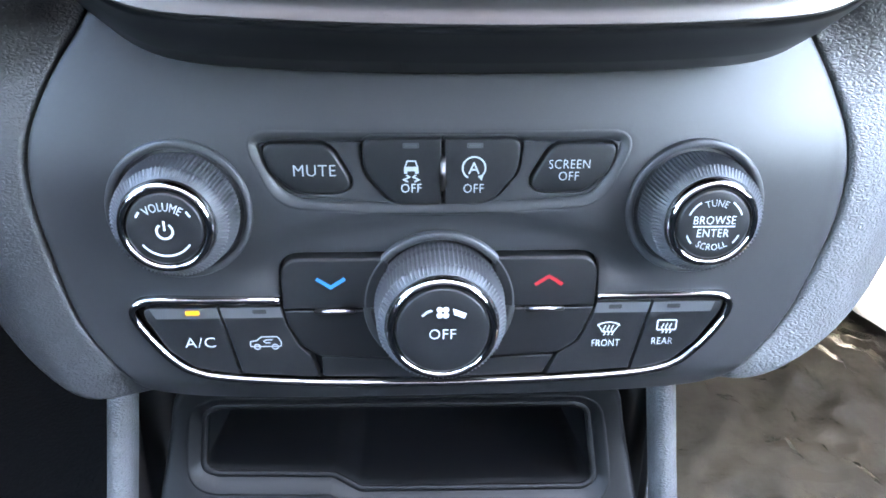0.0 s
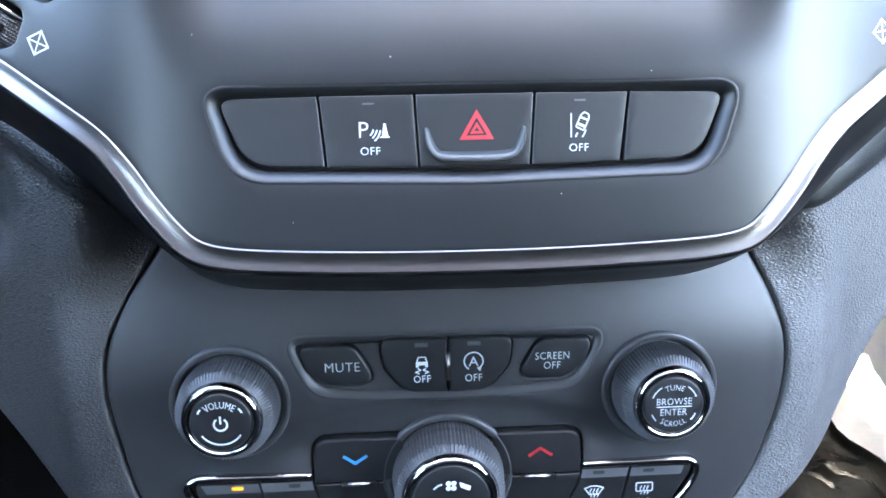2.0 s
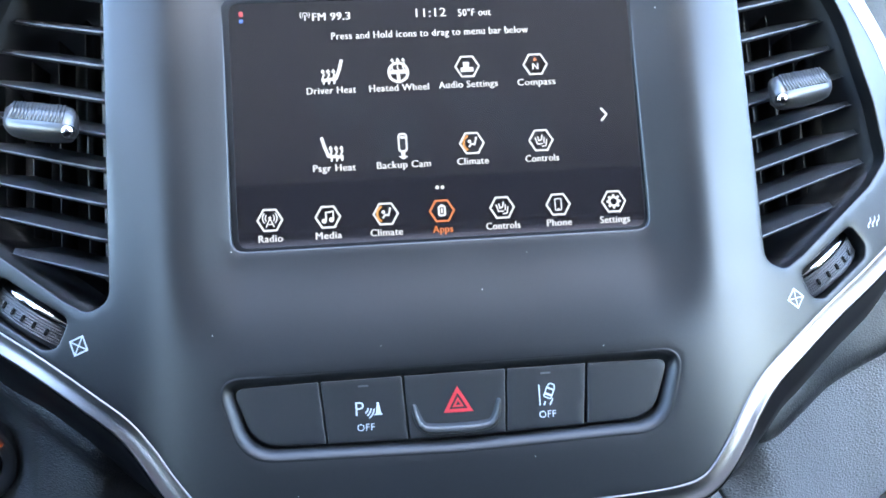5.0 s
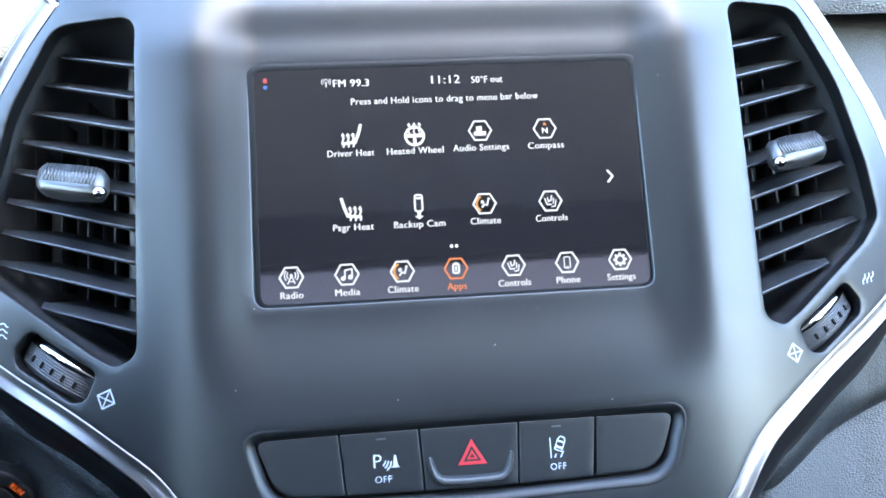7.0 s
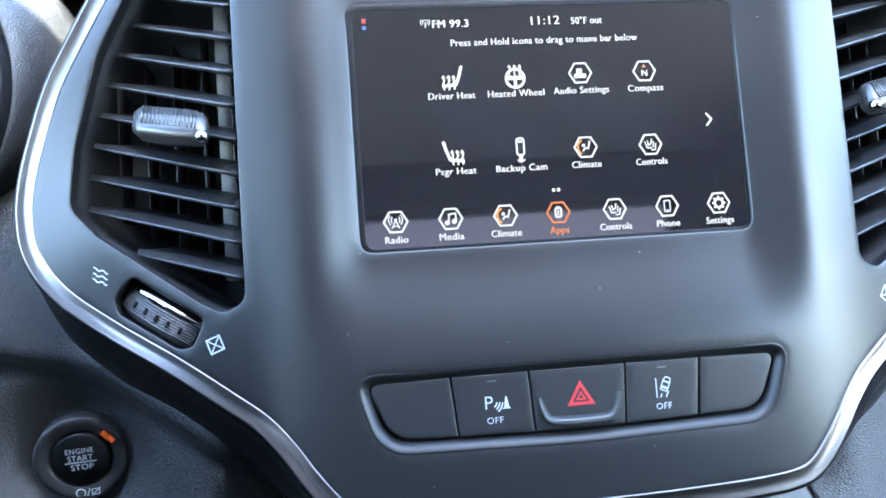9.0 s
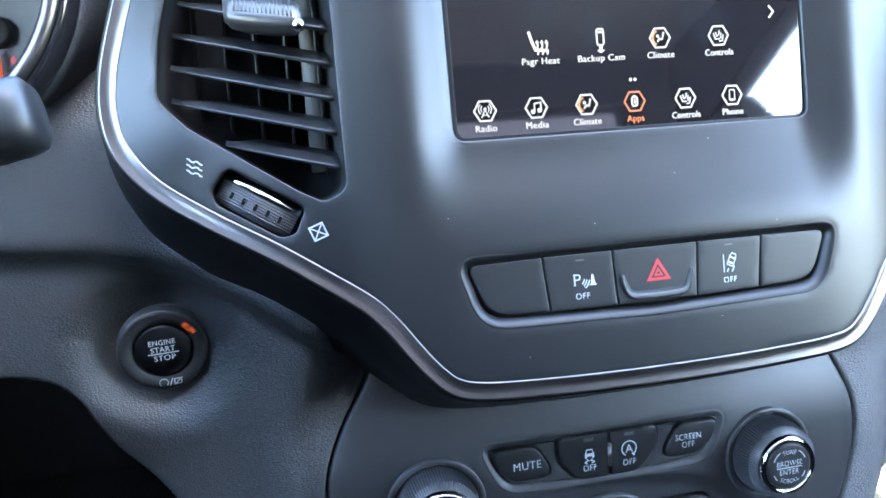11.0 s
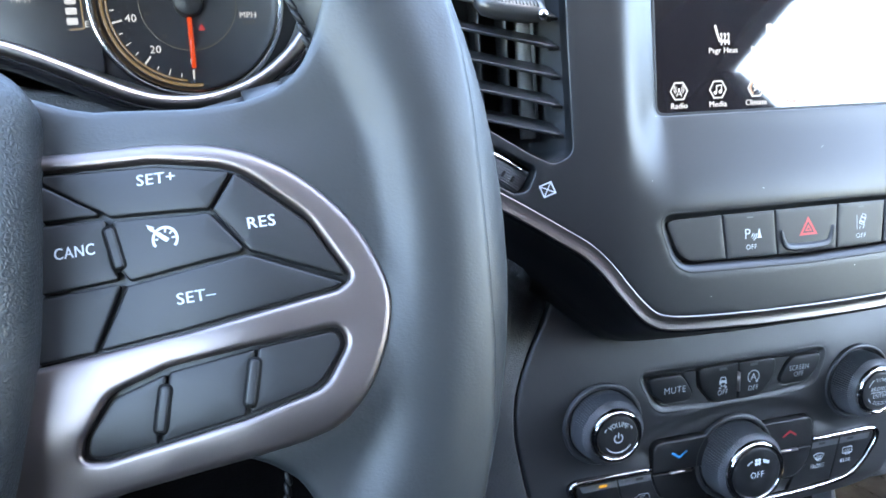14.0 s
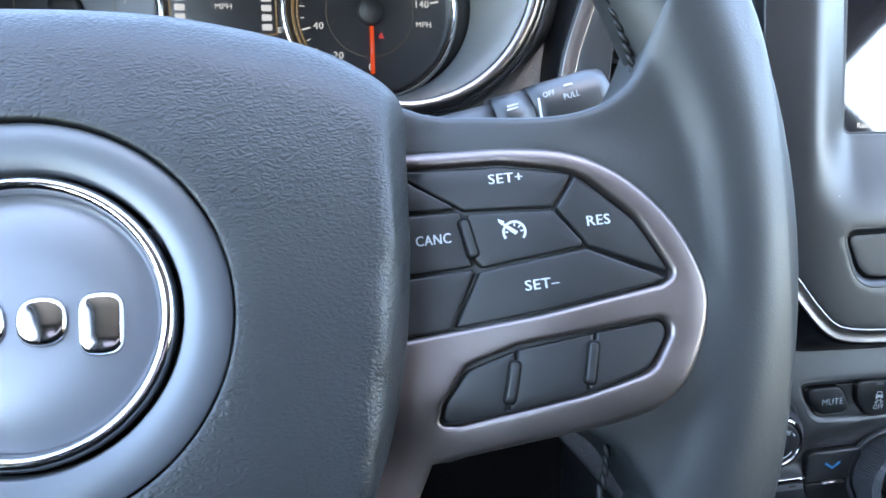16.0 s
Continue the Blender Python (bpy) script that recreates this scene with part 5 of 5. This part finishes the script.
def spoke(s):
    def flip(pts):
        return ccw([(s * p[0], p[1]) for p in pts])

    def ws(u, v):
        return spoke_w(u, v)

    base = flip(spline([(70, 47), (100, 46), (124, 43.5), (138, 45), (147, 50), (152, 58), (156, 70), (162, 84), (176, 84), (187, 60), (190, 10), (187, -40), (176, -72), (160, -76), (150, -66), (143, -54), (136, -44), (120, -38), (80, -40)], 5, True))
    part("spoke", plate(base, (), 2.5, 20, spoke_skin, 3.0), HIDE, wheel)
    outer = flip(TRIM_LINE)
    upper = flip(rpoly([(76, 32.4, 1), (112, 31.2, 20), (131, 27.5, 22), (146, 14.5, 14), (155.0, -1.2, 3), (151, -3.6, 3), (118, -9.2, 20), (76, -14.0, 1)], 6))
    lower = flip(rpoly([(91.4, -35.2, 4), (92.6, -30.0, 4), (99.0, -20.8, 6), (112, -16.4, 10), (150.5, -11.8, 4), (152.4, -16.0, 5), (146.0, -25.6, 9), (128, -30.2, 12), (97, -35.6, 3)], 6))
    part("spoke_trim", plate(outer, [upper, lower], 2.0, 10, lambda u, v: ws(u, v) + 2.0, 3.5, hole_bevel=1.5, hole_thick=6), BRONZE, wheel, "satin bronze-grey spoke trim")
    part("key_recess", plate(inset(upper, -1), (), 0, 1, lambda u, v: ws(u, v) - 4.5, 6), PIANO, wheel)
    part("key_recess", plate(inset(lower, -1), (), 0, 1, lambda u, v: ws(u, v) - 4.5, 6), PIANO, wheel)

    def key(name, pts, r=0.8, up=0.6):
        return part(name, plate(flip(rpoly([(p[0], p[1], p[2] if len(p) > 2 else r) for p in pts], 4)), (), 0.7, 5, lambda u, v: ws(u, v) + up, 4.0), WKEY, wheel)

    def on(u, v):
        return ws(u, v) + 0.6

    keys = {
        "up": key("cruise_key", [(84.0, 31.4), (112, 30.2, 12), (129.6, 26.6), (124.0, 18.4), (102.0, 19.4)]),
        "res": key("cruise_key", [(130.6, 26.2), (146, 13.2, 10), (154.0, -0.8), (132.4, 7.6), (131.0, 9.6), (125.0, 18.2)]),
        "mid": key("cruise_key", [(102.6, 18.4), (124.0, 17.4), (131.0, 8.6, 1.5), (130.0, 7.4, 1.5), (105.4, 4.0, 1.5), (102.4, 8.0)]),
        "down": key("cruise_key", [(104.6, 3.0), (131.6, 6.8), (153.0, -2.0), (150.6, -2.9), (118, -8.5, 10), (97.4, -11.0)]),
        "canc": key("cruise_key", [(76, 19.2), (100.8, 19.0), (101.4, 9.0), (103.0, 4.6), (76, 2.6)]),
        "tl": key("cruise_key", [(76, 31.4), (83.2, 31.4), (100.4, 20.0), (76, 20.0)]),
        "bl": key("cruise_key", [(76, 1.8), (103.4, 3.8), (96.4, -11.2), (76, -13.2)]),
    }
    part("slot_gap", plate(flip(turned(rect(0, 0, 3.4, 11.0, 1.6), 102.4, 12.0, 12)), (), 0.0, 2, lambda u, v: ws(u, v) + 0.75, 1.2), BLACK, keys["mid"])
    part("key_slot", plate(flip(turned(rect(0, 0, 2.2, 9.8, 1.0), 102.4, 12.0, 12)), (), 0.5, 2, lambda u, v: ws(u, v) + 1.2, 1.2), WKEY, keys["mid"])
    if s > 0:
        part("lettering", words("SET+", 112.9, 27.0, 2.6, 8.6, 0.15, on, bold=0.008), INK, keys["up"])
        part("lettering", words("RES", 135.5, 14.1, 2.6, 6.3, 0.15, on, 3, bold=0.008), INK, keys["res"])
        part("lettering", words("SET–", 119.6, -1.3, 2.6, 8.6, 0.15, on, 3, bold=0.008), INK, keys["down"])
        part("lettering", words("CANC", 93.6, 12.4, 2.6, 9.0, 0.15, on, 2, bold=0.008), GREY, keys["canc"])
        cu, cv = 113.9, 13.0
        dial = [ribbon(arc(cu, cv - 0.4, 2.7, -40, 215, 18), 0.6, False, on), *[ribbon([(cu + r0 * math.cos(a), cv - 0.4 + r0 * math.sin(a)) for r0 in (1.5, 2.3)], 0.4, False, on) for a in (0.1, 0.8, 1.5, 3.1)], ribbon([(cu - 3.6, cv + 2.8), (cu - 0.2, cv - 0.2)], 0.6, False, on), ribbon([(cu - 1.6, cv + 1.0), (cu + 0.6, cv - 0.8)], 1.0, False, on), patch([(cu - 4.0, cv + 3.4), (cu - 2.2, cv + 2.6), (cu - 3.0, cv + 1.6)], on)]
        part("symbol", joined(*dial), INK, keys["mid"])
    lowkeys = [key("menu_key", [(92.8, -34.2, 3), (94.0, -29.6, 3), (99.8, -21.8, 5), (111.6, -17.8), (108.4, -33.2), (97, -34.8, 2)]), key("menu_key", [(112.4, -17.6), (131.4, -14.8), (128.0, -29.4), (109.2, -33.0)]), key("menu_key", [(132.2, -14.6), (149.6, -12.8, 3), (151.2, -16.2, 4), (145.0, -24.8, 8), (128.8, -29.2)])]
    for k, (u, v) in enumerate(((110.2, -25.6), (130.0, -22.2))):
        part("slot_gap", plate(flip(turned(rect(0, 0, 3.4, 11.4, 1.6), u, v, -12)), (), 0.0, 2, lambda u, v: ws(u, v) + 0.75, 1.2), BLACK, lowkeys[k])
        part("key_slot", plate(flip(turned(rect(0, 0, 2.2, 10.2, 1.0), u, v, -12)), (), 0.5, 2, lambda u, v: ws(u, v) + 1.2, 1.2), WKEY, lowkeys[k])


spoke(1)
spoke(-1)
# stitched seams on the rim, where the grip changes
seams = [spline([(140, 92), (143.6, 82), (146.6, 72.4), (148.8, 65.9), (150.6, 59.5), (151.6, 53.2), (150.6, 47.6)], 6), spline([(137, -39), (136.2, -44.5), (135.4, -50), (134.0, -55), (131, -64)], 6)]
for s in (-1, 1):
    for line in seams:
        for (u0, v0), (u1, v1) in zip(line[::3], line[3::3]):
            b = bmesh.new()
            bmesh.ops.create_uvsphere(b, u_segments=8, v_segments=6, radius=1.0)
            t = math.atan2(v1 - v0, u1 - u0) + 0.35
            half = math.hypot(u1 - u0, v1 - v0) * 0.75
            for q in b.verts:
                x, y = q.co.x * half, q.co.y * 0.85
                q.co = (s * ((u0 + u1) / 2 + x * math.cos(t) - y * math.sin(t)), (v0 + v1) / 2 + x * math.sin(t) + y * math.cos(t), 3.0 + 0.8 * rim_w((v0 + v1) / 2) + q.co.z * 0.9)
            part("stitch", mm(b), CONSOLE_BLACK, wheel)
part("column", lathe([(46, -12), (46, -30), (54, -44), (56, -120), (56, -190)], 40, 0, -4), BLACK, wheel, "black plastic column shroud")

# ---- instrument cluster ----
CLUSTER = face(-0.290, 0.4088, 0.913, 12)
cluster = thing("instrument_cluster", CLUSTER, "instrument cluster with chrome-ringed speedometer", "instrument cluster")
part("backing", plate(rect(-110, 10, 360, 150, 10), (), 1, 4, lambda u, v: -4), DIALFACE, cluster)


def dial(u0, name, numbers):
    face_part = part(name, lathe([(0, 0), (47, 0), (50, 1)], 72, u0, 0), DIALFACE, cluster, "black dial with white figures")
    part("dial_ring", lathe([(50.0, 0.0), (50.4, 5.0), (52.0, 8.0), (54.2, 8.0), (55.2, 4.0), (55.4, -2)], 72, u0, 0), CHROME, face_part, "chrome dial ring")
    part("tan_ring", lathe([(46.6, 0.5), (47.6, 0.7), (48.4, 0.5)], 96, u0, 0, 275, 10), TAN, face_part)
    part("tan_ring", lathe([(44.2, 0.5), (44.9, 0.6), (45.4, 0.5)], 72, u0, 0, 150, 264), TAN, face_part)
    part("inner_ring", lathe([(26.8, 0.4), (27.1, 0.5), (27.5, 0.4)], 72, u0, 0), GAUGEDIM, face_part)
    for k in range(29):
        a = 269 - k * 9.3
        big = k % 4 == 0
        r0, r1 = (38.4, 44.0) if big else ((41.0, 43.4) if k % 2 else (40.0, 43.8))
        p, q = (u0 + r0 * math.cos(radians(a)), r0 * math.sin(radians(a))), (u0 + r1 * math.cos(radians(a)), r1 * math.sin(radians(a)))
        part("tick", ribbon([p, q], 1.1 if big else 0.6, False, flat, 0.6), GAUGELIT, face_part)
    for k, text in enumerate(numbers):
        a = radians(269 - k * 37.2)
        part("figure", words(text, u0 + 33.4 * math.cos(a), 33.4 * math.sin(a), 4.2, 0, 0.6, bold=0.01), GAUGELIT, face_part)
        if k:
            part("figure", words(str(int(int(text) * 1.6 // 10 * 10)) if numbers[1] == "20" else "", u0 + 24.0 * math.cos(a), 24.0 * math.sin(a), 2.0, 0, 0.6), GAUGEDIM, face_part)
    return face_part


speed = dial(0, "speedometer", ["0", "20", "40", "60", "80", "100", "120", "140"])
part("lettering", words("MPH", 33.6, -7.4, 3.4, 9.6, 0.6, bold=0.01), GAUGELIT, speed)
part("lettering", words("km/h", 34.0, -11.6, 2.2, 7.4, 0.6), GAUGEDIM, speed)
rev = dial(-176, "rev_counter", ["0", "1", "2", "3", "4", "5", "6", "7"])
for dialface, u0 in ((speed, 0), (rev, -176)):
    needle = part("needle", mm(block(u0 - 1.3, -38, 4.5, u0 + 1.3, -9, 6.0, 0.4)), NEEDLE, dialface, "glowing orange needle")
    part("needle_hub", lathe([(8.6, 0.2), (8.2, 6.0), (7.0, 8.0), (0, 8.4)], 36, u0, 0), DARK, needle)
part("warning_lamp", patch([(4.4, -16.0), (8.4, -16.0), (6.4, -12.0)], flat, 0.7), PIXRED, speed)
# middle display with bar gauges
part("display", plate(rect(-88, 8, 78, 96, 4), (), 0.6, 2, lambda u, v: 2.0), DIALFACE, cluster, "dark middle information display")
part("lettering", words("MPH", -88, 2.0, 3.4, 0, 2.2, bold=0.01), GAUGELIT, cluster)
part("lettering", words("0", -88, 14.0, 11.0, 0, 2.2, bold=0.01), GAUGELIT, cluster)
for s, u in ((1, -63.0), (-1, -113.0)):
    for k in range(8):
        part("gauge_bar", patch(rect(u, -10.0 + 5.6 * k, 6.0, 3.8, 0.8), flat, 2.3), GAUGELIT, cluster)
    part("gauge_bracket", ribbon([(u - s * 2.2, -14.6), (u + s * 5.6, -14.0), (u + s * 5.6, 38.0)], 1.0, False, flat, 2.3), TAN, cluster)
part("lettering", words("E", -55.6, -11.6, 3.4, 0, 2.2, bold=0.01), GAUGELIT, cluster)

# deep hood round the speedometer, with its chrome edge
HOODF = 132.0


RIMC = (0.0, 4.0)


def rim_path():
    pts = [(-176 - 64 * math.cos(radians(a)), RIMC[1] + 66 * math.sin(radians(a))) for a in (60, 30, 0, -30, -60, -90, -115)]
    pts += [(-120, -40), (-98, -35), (-78, -35), (-57, -42)]
    pts += [(RIMC[0] + 65 * math.cos(radians(a)), RIMC[1] + 66 * math.sin(radians(a))) for a in (-114, -98, -80, -60, -40, -20, 0, 20, 40, 62)]
    return spline(pts, 6)


edge = rim_path()
# tunnel from the dial plate forward to the chrome edge
bm = bmesh.new()
rows = []
for depth, shrink in ((0.0, 0.86), (40.0, 0.92), (90.0, 0.97), (HOODF, 1.0)):
    rows.append([bm.verts.new((-88 + (u + 88) * (0.97 + 0.03 * shrink) - 0.0, v * shrink, depth)) for u, v in edge])
for a, b in zip(rows, rows[1:]):
    for i in range(len(edge) - 1):
        bm.faces.new((a[i], a[i + 1], b[i + 1], b[i]))
bmesh.ops.recalc_face_normals(bm, faces=bm.faces)
part("tunnel", mm(bm), HOODGREY, cluster, "satin grey wall of the gauge recess")
part("hood_strip", sweep([(u, v, HOODF) for u, v in edge], lambda i, s: [(-3.2, -2), (-2.9, 0.8), (0, 2.4), (2.9, 0.8), (3.2, -2)]), SILVER, cluster, "polished edge of the gauge hood")
part("hood_lip", sweep([(u, v, HOODF) for u, v in edge], lambda i, s: [(2.2, 0.2), (5.5, -1.0), (8.5, -8.0), (9.5, -34), (7.0, -34), (2.2, -5)]), PIANO, cluster, "gloss black lip of the gauge hood")


def hood_skin(i, s):
    """Soft skin that flares from the hood towards the centre fascia."""
    u, v = edge[i]
    k = sstep(-52, -16, v) * sstep(0, 40, u)
    return [(6.5, -7.0), (8.0 + 2.0 * k, -9.0), (8.2 + 6.0 * k, -15.0), (8.4 + 11.0 * k, -26.0), (8.4 + 15.0 * k, -44.0), (8.4 + 15.0 * k, -44.0 - 34.0 * k), (6.0, -44.0 - 34.0 * k)]


part("hood_skin", sweep([(u, v, HOODF) for u, v in edge], hood_skin), LEATHER, cluster, "black grained skin round the gauge hood")

# ---- wiper stalk ----
stalk = thing("wiper_stalk", face(-0.264, 0.203, 0.8832, 20), "black wiper stalk with worn white markings", "stalk")


def along(points, section, mat, name, label=""):
    return part(name, sweep(points, section), mat, stalk, label)


arm = [(-70, -14, -4), (-44, -9, -2), (-20, -4, -1), (-2, 0, 0)]
along(arm, lambda i, s: oval(9.0, 9.5, 14), DARK, "arm")
mid = [(-2, 0, 0), (4, 1.4, 0), (12, 3.2, 0)]
along(mid, lambda i, s: oval(11.0, 11.4, 18), SOFT, "dial_collar")
tip = [(12.6, 3.4, 0), (18, 4.8, 0), (28, 7.2, 0), (38, 9.6, 0), (43, 10.8, 0), (45, 11.2, 0)]
along(tip, lambda i, s: oval((11.4, 11.8, 12.2, 12.4, 11.6, 8.6)[i], (11.4, 12.0, 12.6, 13.0, 12.0, 8.6)[i], 18, 0.8), SOFT, "end_knob")
for u, v, wide, n, up in ((0.8, 6.0, 4.6, 2, 10.9), (1.2, 0.8, 4.2, 1, 11.1), (23.6, 13.6, 3.6, 1, 11.8)):
    for j in range(n):
        part("marking", ribbon([(u, v - 1.3 * j), (u + wide, v + 0.24 * wide - 1.3 * j)], 0.7, False, flat, up), GREY, stalk, "plain pale marking bar")
part("lettering", words("OFF", 17.4, 10.6, 2.0, 5.0, 11.9, turn=14), INK, stalk)
part("lettering", words("PULL", 26.4, 10.0, 2.2, 6.6, 12.7, turn=14), INK, stalk)
part("marking", ribbon([(13.2, 9.0), (15.0, -6.0)], 0.9, False, flat, 11.9), WHITE, stalk, "white index line")

# ---- centre console under the control panel ----
CONSOLE = face(PANEL_U / 1000, 0.240, 0.63, 10)
console = thing("centre_console", CONSOLE, "black centre console with open storage bin", "console")
frame_out = rpoly([(-121, -130, 2), (-113, -60, 20), (-106, -22, 8), (-97, -8, 10), (72, -8, 10), (78, -26, 8), (85, -66, 20), (92, -130, 2)], 6)
mouth = ccw(rpoly([(-95, -52, 6), (-93, -29, 5), (-88, -27.0, 5), (58, -29.0, 5), (63, -31, 5), (66.5, -60, 6), (62, -62.0, 5), (-31, -60.8, 6), (-42, -55.0, 8), (-90, -53.5, 6)], 5))


def console_w(u, v):
    return -6.0 + 26.0 * sstep(-30, -110, v)


rim_line = inset(mouth, -6.5)
part("surround", plate(frame_out, [rim_line], 3.0, 25, console_w, 6.0, hole_bevel=1.0, hole_thick=10), CONSOLE_BLACK, console)
part("bin_lip", chamfer(rim_line, 6.0, 5.0, console_w), CONSOLE_BLACK, console, "rounded black lip of the bin")
part("bin_edge", sweep([(u, v, console_w(u, v) - 4.0) for u, v in inset(mouth, -1.2)], lambda i, s: oval(1.5, 1.3, 8), closed=True), CONSOLE_BLACK, console, "raised edge of the bin")
bm = bmesh.new()
loops = []
for shrink, depth in ((-0.8, -5.0), (1.0, -30.0), (5.0, -75.0)):
    loops.append([bm.verts.new((u, v, console_w(u, v) * 0.4 + depth)) for u, v in inset(mouth, shrink)])
for a, b in zip(loops, loops[1:]):
    for i in range(len(a)):
        bm.faces.new((a[i], a[(i + 1) % len(a)], b[(i + 1) % len(a)], b[i]))
bm.faces.new(loops[-1])
bmesh.ops.recalc_face_normals(bm, faces=bm.faces)
for f in bm.faces:
    f.normal_flip()
part("bin", mm(bm), LIP, console, "deep dark storage bin", smooth=False)
for u0, u1 in ((-124.0, -131.0), (93.0, 99.0)):
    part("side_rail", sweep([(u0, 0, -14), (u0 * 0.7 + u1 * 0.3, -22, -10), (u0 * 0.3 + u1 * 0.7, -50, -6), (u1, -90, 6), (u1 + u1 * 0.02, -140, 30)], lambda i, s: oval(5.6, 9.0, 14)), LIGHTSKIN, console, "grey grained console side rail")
for s in (-1, 1):
    part("cheek", mm_block(-124 if s < 0 else 80, -140, -60, -104 if s < 0 else 94, -4, -16, 1.5), CONSOLE_BLACK, console)
    part("console_side", mm_block(-133 if s < 0 else 95, -330, -160, -127 if s < 0 else 101, -2, -18, 2.0), DARK, console)

# ---- dust on the black panels ----
specks = [patch(rpoly([(u - 0.22, v - 0.15, 0.1), (u + 0.25, v - 0.1, 0.1), (u + 0.1, v + 0.22, 0.1)], 3), fascia_w, 0.08) for u, v in ((-26.4, 12.0), (30.2, 43.1), (54.6, 6.6), (26.3, -31.0), (-79.3, 49.6), (-85.8, 19.5), (88.0, 136.0), (12.0, 30.0), (-58.0, -38.0))]
part("dust_specks", joined(*specks), DUST, fascia, "tiny pale dust specks")

# ---- passenger floor ----
PRINT = material("faint_print", (0.050, 0.045, 0.037), 0.2)
mat = thing("floor_mat", pose(0.40, 0.52, 0.304), "floor mat under crinkled clear plastic film", "floor mat")


def film_z(x, y):
    h = 0.012 * noise.noise((x * 9, y * 9, 3.0)) + 0.010 * abs(noise.noise((x * 22 + y * 9, y * 15, 7.0))) + 0.003 * noise.noise((x * 60, y * 50, 1.0)) + 0.007 * (1 - abs(noise.noise((x * 16 - y * 7, y * 11, 5.0)))) ** 6
    return 0.016 + max(-0.012, h) + 0.5 * max(0.0, y - 0.15) ** 1.2


bm = bmesh.new()
n = 80
grid = []
for i in range(n + 1):
    row = []
    for j in range(n + 1):
        x, y = -0.22 + 0.50 * i / n, -0.34 + 0.62 * j / n
        row.append(bm.verts.new((x, y, film_z(x, y))))
    grid.append(row)
for i in range(n):
    for j in range(n):
        bm.faces.new((grid[i][j], grid[i + 1][j], grid[i + 1][j + 1], grid[i][j + 1]))
part("film", bm, FILM, mat, "crinkled clear protective film")
part("mat", block(-0.21, -0.33, 0.0, 0.21, 0.14, 0.008, 0.003), CARPET, mat)
for k, spans in enumerate((((0.0, 0.05), (0.06, 0.095), (0.105, 0.13)), ((0.0, 0.075), (0.085, 0.13)))):
    for a, b in spans:
        bm = bmesh.new()
        cols = [[bm.verts.new((-0.095 + a + (b - a) * i / 12, y, film_z(-0.095 + a + (b - a) * i / 12, y) + 0.0012)) for y in (-0.056 - 0.03 * k, -0.051 - 0.03 * k, -0.046 - 0.03 * k)] for i in range(13)]
        for c0, c1 in zip(cols, cols[1:]):
            for i in range(2):
                bm.faces.new((c0[i], c1[i], c1[i + 1], c0[i + 1]))
        part("print_bar", bm, PRINT, mat, "plain dark bar of faint print")
# sunlit part of the floor film, painted as a white sheet of its own
liner = thing("sunlit_floor_film", pose(0.56, 0.74, 0.304), "white sheet standing in for sunlit film on the passenger floor", "floor paper")
# outline follows the edge between sun and shadow on the film
SUNLIT_EDGE = [(-0.30, 0.16), (-0.25, 0.06), (-0.22, 0.0), (-0.19, -0.04), (-0.16, -0.065), (-0.13, -0.075), (-0.09, -0.09), (-0.04, -0.10), (0.2, -0.10)]
bm = bmesh.new()
vs = []
for i in range(29):
    y = -0.29 + 0.50 * i / 28
    near = between(SUNLIT_EDGE, y)
    vs.append([bm.verts.new((near + (0.17 - near) * j / 8, y, film_z(near + (0.17 - near) * j / 8 + 0.16, y + 0.22) + 0.015)) for j in range(9)])
for a, b in zip(vs, vs[1:]):
    for i in range(8):
        bm.faces.new((a[i], a[i + 1], b[i + 1], b[i]))
part("sheet", bm, SUNWHITE, liner)

# ---- driver's footwell ----
pedal = thing("accelerator_pedal", face(-0.243, 0.752, 0.385, 30), "black accelerator pedal with pale ribs", "pedal")
part("plate", plate(rect(0, 0, 46, 96, 8), (), 2, 8), CONSOLE_BLACK, pedal)
for k in range(5):
    part("rib", mm_block(-18 + 8 * k, -42, 0.0, -14 + 8 * k, 42, 2.4, 0.6), PALEGREY, pedal)
part("arm", mm_block(-6, 40, -30, 6, 240, -10, 2), BLACK, pedal)
part("hinge_bar", sweep([(10, -54, 6), (22, -66, 6), (37, -84, 6)], lambda i, s: oval(2.6, 2.6, 10)), HOODGREY, pedal, "bright metal hinge bar")
# ---- dash top ----
top = thing("dash_top", pose(0, 0.6, 0.99), "dark soft dash top below the windscreen", "dashboard top")
bm = bmesh.new()
vs = []
for i in range(121):
    x = -0.74 + 1.48 * i / 120
    back = 0.07 * sstep(-0.245, -0.22, x) * sstep(-0.165, -0.185, x)
    prof = [(-0.315 + back, -0.01), (-0.32 + back, 0.012), (-0.30 + back, 0.026), (-0.25 + back * 0.6, 0.030), (-0.1, 0.03), (0.2, 0.012), (0.36, 0.0)]
    vs.append([bm.verts.new((x, y, z)) for y, z in prof])
for a, b in zip(vs, vs[1:]):
    for i in range(6):
        bm.faces.new((a[i], b[i], b[i + 1], a[i + 1]))
bmesh.ops.recalc_face_normals(bm, faces=bm.faces)
part("skin", bm, LEATHER, top)
